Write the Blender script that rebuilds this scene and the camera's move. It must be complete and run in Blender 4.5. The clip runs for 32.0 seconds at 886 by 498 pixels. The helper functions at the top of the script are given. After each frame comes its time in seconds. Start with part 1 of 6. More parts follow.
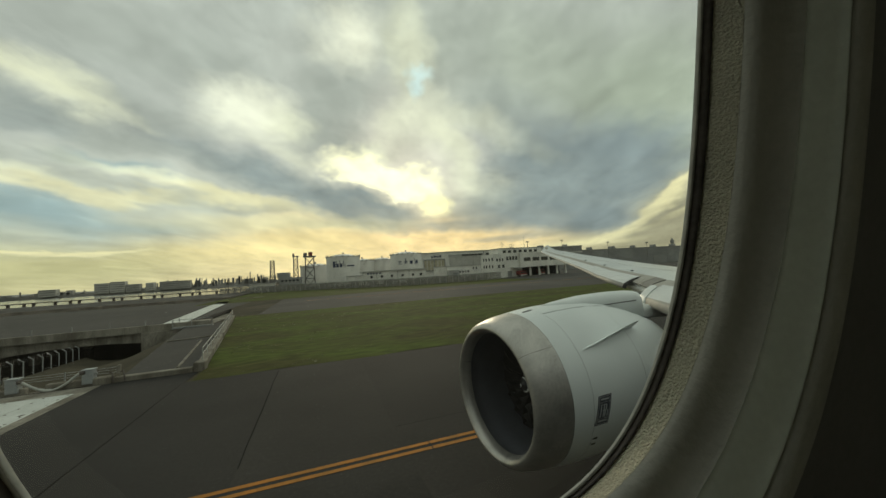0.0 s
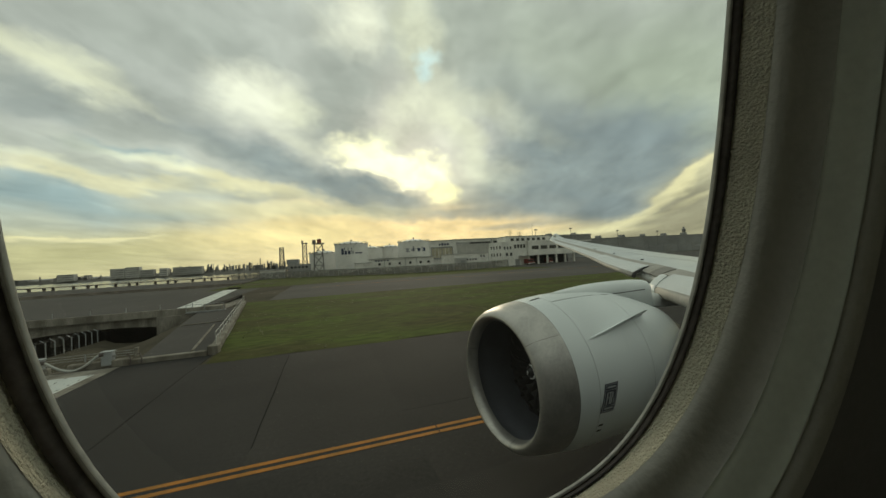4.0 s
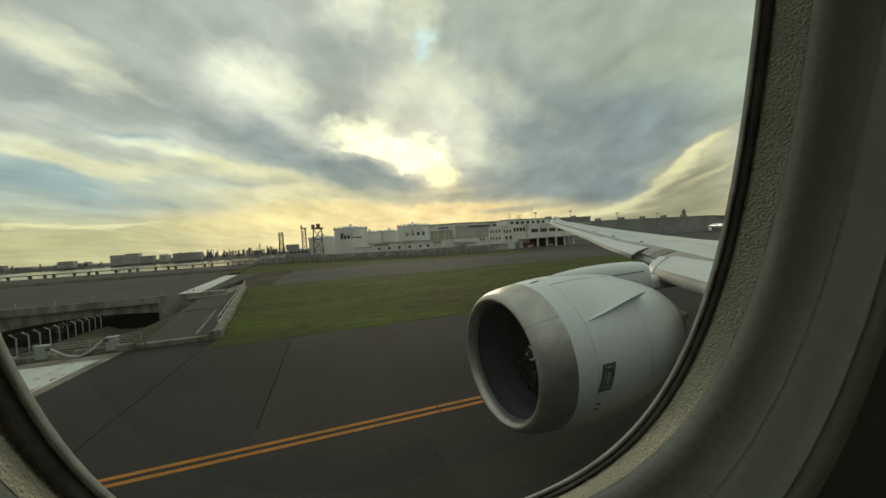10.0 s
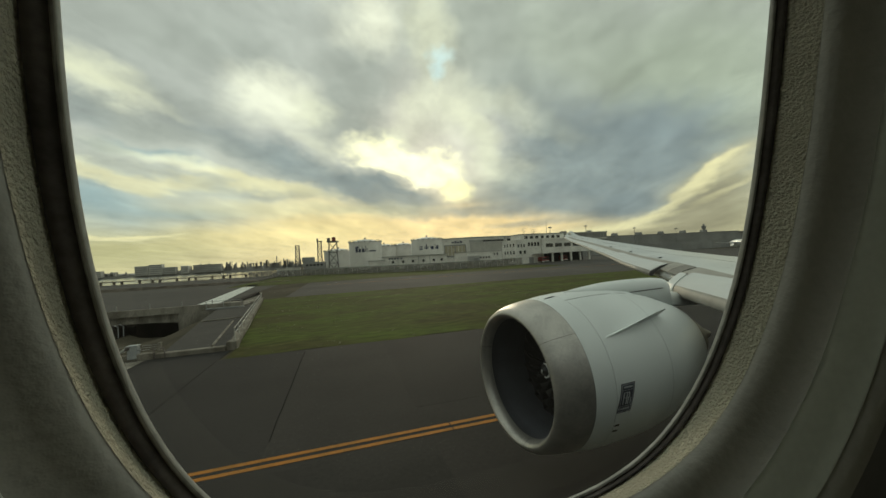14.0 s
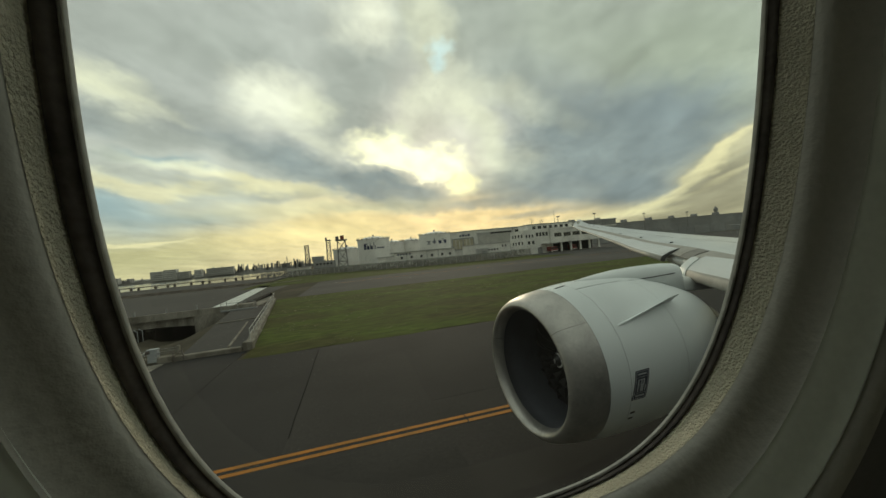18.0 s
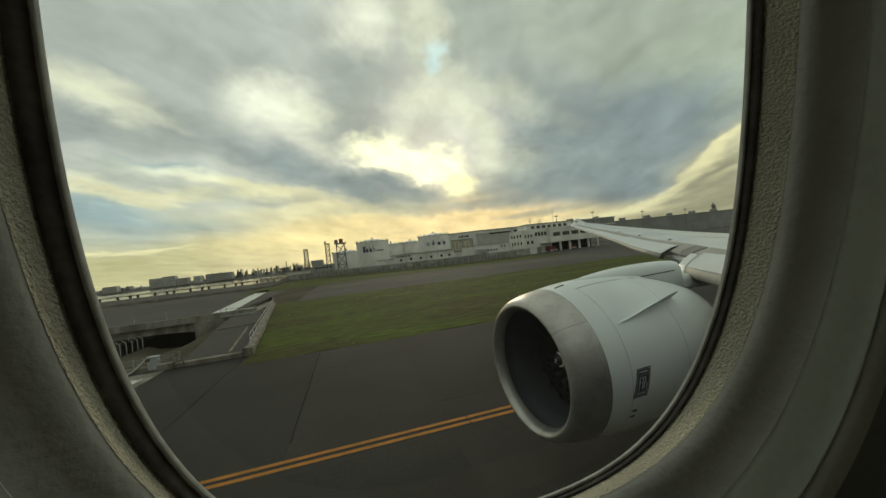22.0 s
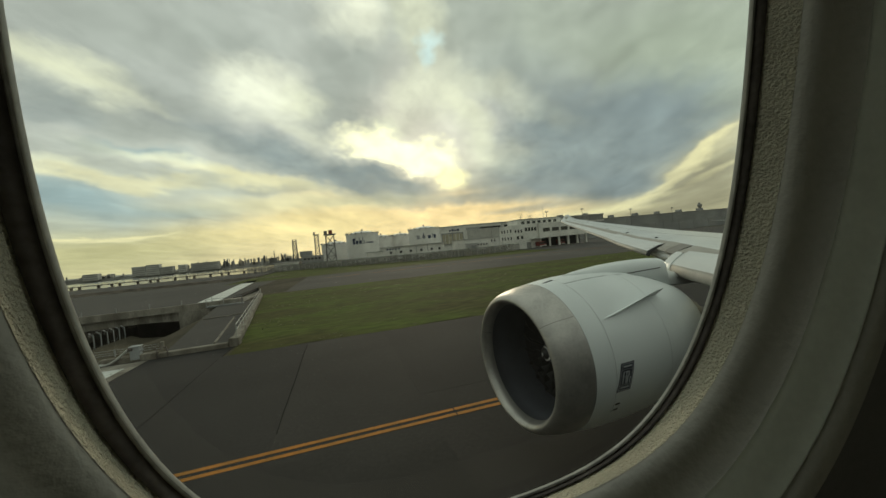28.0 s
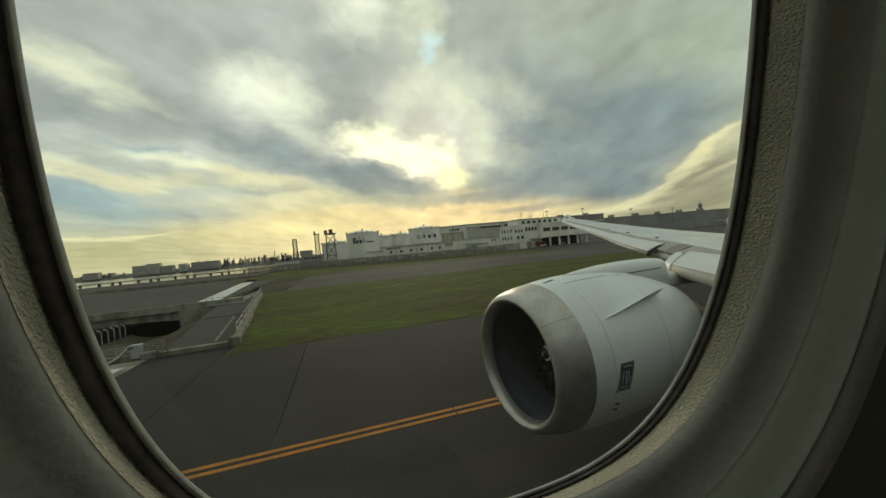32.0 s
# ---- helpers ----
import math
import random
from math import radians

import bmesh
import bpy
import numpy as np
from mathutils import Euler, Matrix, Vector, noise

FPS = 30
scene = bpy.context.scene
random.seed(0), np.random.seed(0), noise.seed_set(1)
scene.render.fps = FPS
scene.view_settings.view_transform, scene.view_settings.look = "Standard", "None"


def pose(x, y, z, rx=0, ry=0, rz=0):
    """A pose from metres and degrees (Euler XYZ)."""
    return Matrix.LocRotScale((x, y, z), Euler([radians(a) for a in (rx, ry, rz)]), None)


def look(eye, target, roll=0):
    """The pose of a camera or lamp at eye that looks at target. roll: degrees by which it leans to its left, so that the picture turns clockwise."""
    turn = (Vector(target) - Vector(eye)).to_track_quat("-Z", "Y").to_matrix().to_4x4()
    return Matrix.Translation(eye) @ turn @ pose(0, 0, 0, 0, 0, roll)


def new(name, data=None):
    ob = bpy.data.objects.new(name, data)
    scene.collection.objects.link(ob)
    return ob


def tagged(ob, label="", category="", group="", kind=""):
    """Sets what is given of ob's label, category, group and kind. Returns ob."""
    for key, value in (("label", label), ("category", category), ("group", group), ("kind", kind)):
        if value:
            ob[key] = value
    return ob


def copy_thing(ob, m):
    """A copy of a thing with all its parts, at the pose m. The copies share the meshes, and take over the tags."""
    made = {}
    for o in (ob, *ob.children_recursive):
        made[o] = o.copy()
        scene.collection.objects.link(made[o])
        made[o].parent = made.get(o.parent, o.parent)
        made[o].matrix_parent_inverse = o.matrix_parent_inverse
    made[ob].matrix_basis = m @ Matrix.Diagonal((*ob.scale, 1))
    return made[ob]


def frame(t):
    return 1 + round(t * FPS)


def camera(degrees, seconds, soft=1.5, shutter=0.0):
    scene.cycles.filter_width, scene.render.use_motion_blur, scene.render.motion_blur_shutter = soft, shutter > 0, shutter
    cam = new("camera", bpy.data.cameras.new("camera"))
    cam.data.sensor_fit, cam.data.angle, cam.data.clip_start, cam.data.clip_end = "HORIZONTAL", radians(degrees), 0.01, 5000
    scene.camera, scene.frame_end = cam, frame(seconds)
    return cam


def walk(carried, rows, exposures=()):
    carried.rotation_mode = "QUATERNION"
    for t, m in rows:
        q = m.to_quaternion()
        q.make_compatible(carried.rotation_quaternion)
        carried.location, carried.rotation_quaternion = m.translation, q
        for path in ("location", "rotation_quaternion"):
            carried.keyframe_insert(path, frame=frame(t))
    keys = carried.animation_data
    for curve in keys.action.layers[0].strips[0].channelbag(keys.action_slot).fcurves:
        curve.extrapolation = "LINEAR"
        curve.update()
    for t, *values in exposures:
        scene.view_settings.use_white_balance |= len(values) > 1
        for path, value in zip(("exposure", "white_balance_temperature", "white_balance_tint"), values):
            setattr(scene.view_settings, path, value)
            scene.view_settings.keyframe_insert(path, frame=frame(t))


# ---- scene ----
cam = camera(104.0, 32.0)
# seconds, place in metres (x aft, y out of the window, z up), turn in degrees
PATH = [
    (0.0, 0.0128, 0.0035, 5.3984, 93.62, 3.50, -19.84),
    (0.5, 0.0132, 0.0045, 5.3982, 93.03, 3.81, -20.09),
    (1.0, 0.0126, 0.0023, 5.3994, 92.50, 3.97, -20.47),
    (1.5, 0.0149, 0.0040, 5.3989, 92.10, 4.40, -20.39),
    (2.0, 0.0167, 0.0063, 5.3982, 91.58, 4.57, -20.37),
    (2.5, 0.0159, 0.0063, 5.3978, 91.48, 4.66, -20.09),
    (3.0, 0.0087, 0.0044, 5.3995, 91.25, 3.60, -19.75),
    (3.5, 0.0054, 0.0025, 5.4002, 91.76, 2.95, -18.75),
    (5.5, 0.0044, 0.0056, 5.3993, 90.71, 3.44, -18.48),
    (6.0, 0.0049, 0.0068, 5.3987, 90.38, 3.34, -18.47),
    (6.5, 0.0030, 0.0063, 5.3994, 90.26, 3.44, -18.06),
    (7.0, 0.0033, 0.0094, 5.3981, 89.96, 3.16, -17.71),
    (7.5, 0.0033, 0.0072, 5.3989, 89.97, 3.64, -17.62),
    (8.0, 0.0043, 0.0088, 5.3981, 89.93, 3.45, -17.67),
    (8.5, 0.0051, 0.0084, 5.3983, 89.79, 3.63, -17.87),
    (9.0, 0.0048, 0.0097, 5.3979, 89.79, 3.86, -17.99),
    (9.5, 0.0062, 0.0147, 5.3960, 89.17, 3.60, -18.52),
    (10.0, 0.0052, 0.0138, 5.3965, 88.98, 3.60, -18.67),
    (10.5, 0.0038, 0.0156, 5.3961, 88.62, 3.21, -18.95),
    (11.0, 0.0031, 0.0132, 5.3968, 88.78, 3.40, -19.12),
    (11.5, 0.0023, 0.0146, 5.3966, 88.77, 3.16, -19.06),
    (12.0, -0.0016, 0.0127, 5.3968, 89.03, 2.92, -18.66),
    (12.5, -0.0018, 0.0148, 5.3961, 89.08, 2.88, -18.33),
    (13.0, -0.0078, 0.0042, 5.3992, 90.21, 3.45, -17.57),
    (13.5, -0.0057, 0.0068, 5.3977, 90.99, 3.20, -16.81),
    (14.0, -0.0068, 0.0040, 5.3986, 91.43, 3.12, -16.42),
    (14.5, -0.0064, 0.0040, 5.3984, 91.70, 3.51, -16.04),
    (16.5, -0.0049, 0.0040, 5.3985, 90.64, 4.27, -15.84),
    (17.0, -0.0060, 0.0022, 5.3994, 90.50, 4.66, -15.50),
    (17.5, -0.0057, 0.0000, 5.3999, 90.61, 5.00, -15.26),
    (18.0, -0.0048, -0.0014, 5.4006, 90.53, 5.45, -15.05),
    (18.5, -0.0042, 0.0005, 5.4001, 90.37, 5.62, -14.73),
    (19.0, -0.0044, -0.0021, 5.4008, 90.62, 5.79, -14.46),
    (19.5, -0.0035, -0.0007, 5.4002, 90.62, 5.91, -14.48),
    (20.0, -0.0044, -0.0024, 5.4006, 90.78, 5.71, -14.45),
    (20.5, -0.0022, -0.0017, 5.4003, 90.82, 6.17, -14.72),
    (21.0, -0.0012, -0.0008, 5.4000, 90.77, 6.33, -14.97),
    (21.5, -0.0007, -0.0011, 5.4002, 90.74, 6.34, -15.12),
    (22.0, 0.0001, -0.0015, 5.4005, 90.76, 6.51, -15.17),
    (22.5, 0.0005, -0.0005, 5.4000, 90.62, 6.51, -15.26),
    (23.0, 0.0000, 0.0000, 5.4000, 90.20, 6.40, -15.40),
    (23.5, 0.0001, -0.0027, 5.4008, 90.38, 6.79, -15.32),
    (24.0, 0.0004, 0.0001, 5.3997, 90.16, 6.66, -15.47),
    (24.5, 0.0015, 0.0005, 5.3998, 89.78, 6.71, -15.91),
    (25.0, 0.0006, -0.0006, 5.4002, 89.88, 6.66, -16.05),
    (25.5, -0.0003, -0.0022, 5.4006, 90.18, 6.22, -16.08),
    (27.5, -0.0002, 0.0038, 5.3988, 89.48, 5.22, -16.74),
    (28.0, 0.0000, 0.0033, 5.3990, 89.50, 5.39, -16.80),
    (28.5, -0.0008, 0.0041, 5.3990, 89.32, 5.44, -16.94),
    (29.0, 0.0000, 0.0033, 5.3992, 89.36, 5.54, -16.82),
    (29.5, 0.0016, 0.0057, 5.3984, 89.00, 5.41, -16.97),
    (30.0, 0.0012, 0.0046, 5.3990, 89.09, 5.50, -16.90),
    (30.5, 0.0007, 0.0043, 5.3989, 89.21, 5.56, -16.85),
    (31.0, 0.0014, 0.0035, 5.3992, 89.24, 5.66, -16.89),
    (31.5, 0.0004, 0.0028, 5.3994, 89.36, 5.58, -16.83),
    (32.0, -0.0017, 0.0028, 5.3993, 89.44, 5.27, -16.76),
]
walk(cam, [(t, pose(x, y, z, a, b, c)) for t, x, y, z, a, b, c in PATH])

# ---------------------------------------------------------------- sky and sun
SUN_AZ, SUN_EL = 12.0, 16.0
STREETS = 24.0


def make_world():
    w = bpy.data.worlds.new("evening_sky")
    scene.world = w
    w.use_nodes = True
    nt = w.node_tree
    nt.nodes.clear()
    N, L = nt.nodes.new, nt.links.new

    def math_node(op, a, b=None):
        n = N("ShaderNodeMath")
        n.operation = op
        for k, v in enumerate((a, b)):
            if v is None:
                continue
            if isinstance(v, (int, float)):
                n.inputs[k].default_value = v
            else:
                L(v, n.inputs[k])
        return n.outputs[0]

    def mix(fac, a, b, mode="MIX"):
        n = N("ShaderNodeMix")
        n.data_type, n.blend_type = "RGBA", mode
        for k, v in ((0, fac), (6, a), (7, b)):
            if isinstance(v, (int, float)):
                n.inputs[k].default_value = v
            elif isinstance(v, tuple):
                n.inputs[k].default_value = (*v, 1)
            else:
                L(v, n.inputs[k])
        return n.outputs[2]

    co = N("ShaderNodeTexCoord")
    sep = N("ShaderNodeSeparateXYZ")
    L(co.outputs["Generated"], sep.inputs[0])
    az = math_node("MULTIPLY", math_node("ARCTAN2", sep.outputs[0], sep.outputs[1]), 57.2958)
    el = math_node("MULTIPLY", math_node("ARCSINE", sep.outputs[2]), 57.2958)
    comb = N("ShaderNodeCombineXYZ")
    L(az, comb.inputs[0])
    L(el, comb.inputs[1])

    # cloud-plane coordinates, so that the billows crowd towards the horizon
    flat = N("ShaderNodeVectorMath")
    flat.operation = "DIVIDE"
    L(co.outputs["Generated"], flat.inputs[0])
    low = N("ShaderNodeCombineXYZ")
    zz = math_node("ADD", math_node("MAXIMUM", sep.outputs[2], 0.0), 0.13)
    for k in range(3):
        L(zz, low.inputs[k])
    L(low.outputs[0], flat.inputs[1])

    def noise_tex(scale, detail, rough, vec, dist=0.0):
        n = N("ShaderNodeTexNoise")
        n.inputs["Scale"].default_value = scale
        n.inputs["Detail"].default_value = detail
        n.inputs["Roughness"].default_value = rough
        n.inputs["Distortion"].default_value = dist
        L(vec, n.inputs["Vector"])
        return n

    # cloud streets: drawn out along the direction in which they run to the horizon
    def along(dx, dy):
        n = N("ShaderNodeVectorMath")
        n.operation = "DOT_PRODUCT"
        L(flat.outputs[0], n.inputs[0])
        n.inputs[1].default_value = (dx, dy, 0)
        return n.outputs["Value"]
    run = radians(STREETS)
    lane = N("ShaderNodeCombineXYZ")
    L(along(math.cos(run), -math.sin(run)), lane.inputs[0])
    L(along(0.42 * math.sin(run), 0.42 * math.cos(run)), lane.inputs[1])

    # the layers lie flat and straight low over the horizon
    steady = math_node("MINIMUM", math_node("MAXIMUM", math_node("DIVIDE", el, 16.0), 0.12), 1.0)

    def shifted(pos, tex, dx, dy):
        sub = N("ShaderNodeVectorMath")
        sub.operation = "SUBTRACT"
        L(tex.outputs["Color"], sub.inputs[0])
        sub.inputs[1].default_value = (0.5, 0.5, 0.5)
        mul = N("ShaderNodeVectorMath")
        mul.operation = "MULTIPLY"
        L(sub.outputs[0], mul.inputs[0])
        mul.inputs[1].default_value = (dx, dy, 0.0)
        calm = N("ShaderNodeVectorMath")
        calm.operation = "SCALE"
        L(mul.outputs[0], calm.inputs[0])
        L(steady, calm.inputs["Scale"])
        add = N("ShaderNodeVectorMath")
        add.operation = "ADD"
        L(pos, add.inputs[0])
        L(calm.outputs[0], add.inputs[1])
        return add.outputs[0]
    sky_pos = shifted(comb.outputs[0], noise_tex(1.3, 3, 0.5, lane.outputs[0]), 9.0, 4.5)
    sky_pos = shifted(sky_pos, noise_tex(4.5, 5, 0.55, lane.outputs[0]), 4.5, 2.6)
    puff = N("ShaderNodeMapping")
    puff.inputs["Scale"].default_value = (0.10, 0.16, 1.0)
    puff.inputs["Rotation"].default_value = (0, 0, radians(25))
    L(comb.outputs[0], puff.inputs["Vector"])
    sky_pos = shifted(sky_pos, noise_tex(1.0, 5, 0.62, puff.outputs[0]), 8.0, 7.0)

    sky = N("ShaderNodeTexSky")
    sky.sky_type, sky.sun_disc = "NISHITA", False
    sky.sun_elevation, sky.sun_rotation = radians(SUN_EL), radians(SUN_AZ)
    sky_dim = mix(1.0, sky.outputs[0], (0.09, 0.09, 0.09), "MULTIPLY")

    ramp = N("ShaderNodeValToRGB")
    L(math_node("DIVIDE", math_node("MAXIMUM", el, 0.0), 60.0), ramp.inputs[0])
    for k, (p, c) in enumerate(((0.0, (0.46, 0.44, 0.27)), (0.07, (0.48, 0.47, 0.32)), (0.16, (0.47, 0.49, 0.40)),
                                (0.30, (0.43, 0.45, 0.41)), (0.55, (0.40, 0.425, 0.385)), (1.0, (0.50, 0.54, 0.49)))):
        e = ramp.color_ramp.elements[k] if k < 2 else ramp.color_ramp.elements.new(p)
        e.position, e.color = p, (*c, 1)
    col = mix(0.88, sky_dim, ramp.outputs[0])

    def blob(col, a, e, sa, se, turn, colour, amount, edge=0.1):
        m = N("ShaderNodeMapping")
        m.vector_type = "TEXTURE"
        m.inputs["Location"].default_value = (a, e, 0)
        m.inputs["Rotation"].default_value = (0, 0, radians(turn))
        m.inputs["Scale"].default_value = (sa * 2 / (1 + edge), se * 2 / (1 + edge), 1)
        L(sky_pos, m.inputs["Vector"])
        ln = N("ShaderNodeVectorMath")
        ln.operation = "LENGTH"
        L(m.outputs[0], ln.inputs[0])
        r = N("ShaderNodeMapRange")
        r.interpolation_type = "SMOOTHSTEP"
        for k, v in ((1, 1.0), (2, edge), (3, 0.0), (4, amount)):
            r.inputs[k].default_value = v
        L(ln.outputs["Value"], r.inputs[0])
        return mix(r.outputs[0], col, colour)

    GLOW, PALE, CREAM = (0.85, 0.62, 0.30), (0.74, 0.755, 0.58), (0.74, 0.69, 0.42)
    SLATE, BLUE, GREY = (0.20, 0.245, 0.26), (0.27, 0.36, 0.38), (0.325, 0.355, 0.33)
    HONEY, MIST, TAN = (0.80, 0.69, 0.34), (0.41, 0.47, 0.43), (0.265, 0.250, 0.172)
    STRAW = (0.45, 0.43, 0.235)
    WHITE, SAGE, ICE = (0.86, 0.87, 0.72), (0.345, 0.395, 0.325), (0.62, 0.80, 0.82)
    SUN, SUNLOW = (1.25, 1.2, 0.82), (1.05, 0.98, 0.58)
    # glow along the horizon
    for a, e, sa, se, turn, c, k, edge in (
        (9.9, 6.1, 27.8, 3.9, 0, GLOW, 0.75, 0.10),
        (-7.7, 5.2, 15.1, 2.4, -0, HONEY, 0.55, 0.10),
        (-28.4, 3.1, 10.3, 2.3, 2, STRAW, 0.85, 0.10),
        (26.5, 4.6, 9.9, 1.5, -0, GLOW, 0.50, 0.10),
        (-25.5, 7.4, 12.4, 2.1, 2, MIST, 0.85, 0.10),
        (-29.8, 9.7, 6.0, 1.8, -3, BLUE, 0.95, 0.15),
        (-20.8, 8.1, 10.4, 1.0, 0, BLUE, 0.45, 0.10),
        (-14.0, 10.3, 8.5, 1.1, -7, MIST, 0.50, 0.10),
    ):
        col = blob(col, a, e, sa, se, turn, c, k, edge)
    # broad grey cover overhead
    for a, e, sa, se, turn, c, k, edge in (
        (39.0, 28.5, 24.5, 7.2, -16, SAGE, 0.60, 0.10),
        (-20.6, 30.0, 13.8, 4.2, 4, GREY, 0.50, 0.10),
        (3.6, 26.9, 6.6, 5.2, 61, GREY, 0.80, 0.15),
        (2.4, 20.3, 4.3, 3.3, -10, GREY, 0.60, 0.10),
        (26.3, 31.4, 7.6, 5.4, -79, GREY, 0.55, 0.10),
        (50.6, 21.4, 9.3, 4.4, -24, SAGE, 0.60, 0.10),
        (55.3, 20.2, 9.1, 7.0, -40, SAGE, 0.95, 0.15),
        (-12.8, 28.8, 8.3, 3.1, -4, GREY, 0.45, 0.10),
    ):
        col = blob(col, a, e, sa, se, turn, c, k, edge)
    # slate bank over the wing
    for a, e, sa, se, turn, c, k, edge in (
        (42.7, 13.8, 14.1, 6.7, -7, SLATE, 0.90, 0.35),
        (37.3, 8.3, 13.5, 3.0, -13, SLATE, 0.85, 0.35),
        (48.6, 13.1, 6.4, 4.6, 16, SLATE, 0.80, 0.40),
        (35.8, 20.2, 8.6, 4.5, -31, SLATE, 0.50, 0.10),
        (29.6, 7.8, 8.0, 1.8, -13, SLATE, 0.60, 0.20),
        (44.8, 6.5, 4.2, 2.1, 12, SLATE, 0.80, 0.40),
    ):
        col = blob(col, a, e, sa, se, turn, c, k, edge)
    # slate bands under the sun
    for a, e, sa, se, turn, c, k, edge in (
        (7.5, 10.2, 10.5, 2.4, -9, SLATE, 0.85, 0.30),
        (-4.7, 14.7, 7.7, 3.1, -18, SLATE, 0.80, 0.20),
        (-13.3, 17.8, 7.6, 2.0, -17, SLATE, 0.60, 0.10),
        (-24.6, 18.7, 10.1, 1.5, -9, GREY, 0.75, 0.10),
        (-31.4, 18.9, 3.0, 1.2, 1, SLATE, 0.40, 0.10),
        (-23.7, 15.3, 4.4, 1.0, -8, BLUE, 0.85, 0.20),
        (-27.9, 15.6, 2.4, 0.6, -7, SLATE, 0.50, 0.10),
        (-19.5, 22.6, 6.6, 1.4, -8, GREY, 0.50, 0.10),
        (-6.4, 10.3, 4.9, 0.7, 0, SLATE, 0.50, 0.20),
        (22.2, 7.3, 7.4, 0.9, 1, SLATE, 0.60, 0.20),
        (1.0, 8.3, 6.2, 0.6, -0, SLATE, 0.45, 0.20),
        (31.0, 4.7, 6.1, 0.5, -1, SLATE, 0.50, 0.20),
    ):
        col = blob(col, a, e, sa, se, turn, c, k, edge)
    # pale gaps
    for a, e, sa, se, turn, c, k, edge in (
        (-7.9, 24.6, 5.6, 2.7, -1, WHITE, 0.80, 0.10),
        (-2.5, 23.1, 3.2, 1.8, -14, PALE, 0.60, 0.10),
        (6.7, 35.1, 4.6, 3.2, 13, WHITE, 0.75, 0.10),
        (15.8, 33.8, 5.3, 2.6, -81, PALE, 0.60, 0.10),
        (19.5, 23.1, 4.9, 3.7, -28, PALE, 0.60, 0.05),
        (13.4, 23.3, 4.1, 2.6, 67, PALE, 0.40, 0.05),
        (24.4, 17.4, 6.3, 2.2, -47, PALE, 0.60, 0.05),
        (28.7, 22.9, 8.1, 1.7, -29, PALE, 0.35, 0.05),
        (-27.9, 22.7, 4.0, 2.0, -9, PALE, 0.90, 0.10),
        (-32.1, 23.9, 2.4, 1.4, -5, PALE, 0.70, 0.10),
        (-22.7, 21.2, 3.3, 0.6, -11, PALE, 0.30, 0.10),
    ):
        col = blob(col, a, e, sa, se, turn, c, k, edge)
    # thin bright streaks towards the horizon
    for a, e, sa, se, turn, c, k, edge in (
        (-19.7, 13.6, 8.0, 0.9, -14, PALE, 0.75, 0.15),
        (-30.9, 13.3, 4.4, 0.8, -10, PALE, 0.70, 0.15),
        (-25.7, 11.9, 7.9, 0.7, -6, CREAM, 0.60, 0.15),
        (-10.2, 11.5, 9.0, 1.0, -9, CREAM, 0.65, 0.15),
        (-2.5, 8.3, 13.6, 1.1, -1, CREAM, 0.60, 0.10),
        (-3.0, 19.2, 4.8, 1.4, -25, PALE, 0.35, 0.10),
        (-27.3, 4.6, 6.6, 0.2, 1, CREAM, 0.80, 0.30),
        (8.7, 19.6, 2.8, 1.2, -3, PALE, 0.60, 0.10),
    ):
        col = blob(col, a, e, sa, se, turn, c, k, edge)
    # lit edge of the slate bank
    for a, e, sa, se, turn, c, k, edge in (
        (55.8, 8.7, 6.1, 2.2, 35, TAN, 0.70, 0.25),
        (51.6, 6.5, 2.7, 0.7, 32, CREAM, 0.75, 0.30),
        (54.2, 8.5, 2.4, 0.9, 44, CREAM, 0.80, 0.30),
        (56.5, 10.5, 2.2, 0.7, 28, CREAM, 0.60, 0.20),
        (48.8, 4.9, 3.3, 0.5, 20, CREAM, 0.60, 0.30),
        (57.0, 9.9, 3.2, 1.5, 31, CREAM, 0.40, 0.20),
        (53.9, 4.3, 6.3, 2.5, 17, TAN, 0.85, 0.15),
        (56.4, 6.8, 3.3, 0.5, 28, CREAM, 0.40, 0.20),
        (49.0, 1.4, 11.0, 1.7, 3, TAN, 0.75, 0.20),
        (45.9, 3.7, 4.8, 0.5, 9, CREAM, 0.55, 0.30),
        (41.4, 2.9, 6.8, 0.4, 1, CREAM, 0.50, 0.20),
    ):
        col = blob(col, a, e, sa, se, turn, c, k, edge)
    # the sun behind thin cloud
    for a, e, sa, se, turn, c, k, edge in (
        (10.5, 15.3, 7.2, 2.2, -13, SUN, 1.00, 0.35),
        (13.2, 15.1, 6.2, 2.3, -11, SUN, 1.00, 0.40),
        (6.8, 17.7, 4.4, 2.0, -6, SUN, 1.00, 0.30),
        (5.7, 14.5, 3.8, 1.1, -11, SUN, 0.80, 0.30),
        (12.5, 14.1, 3.9, 1.6, -18, SUN, 0.90, 0.35),
        (19.4, 11.2, 3.0, 1.7, -2, SUNLOW, 1.00, 0.40),
        (17.3, 13.6, 2.4, 1.1, -35, SUNLOW, 0.50, 0.20),
        (16.8, 29.3, 1.7, 1.0, -87, ICE, 0.75, 0.10),
        (17.9, 30.6, 1.3, 0.7, 5, ICE, 0.50, 0.10),
        (4.5, 11.9, 6.3, 0.6, -9, SLATE, 0.40, 0.30),
    ):
        col = blob(col, a, e, sa, se, turn, c, k, edge)

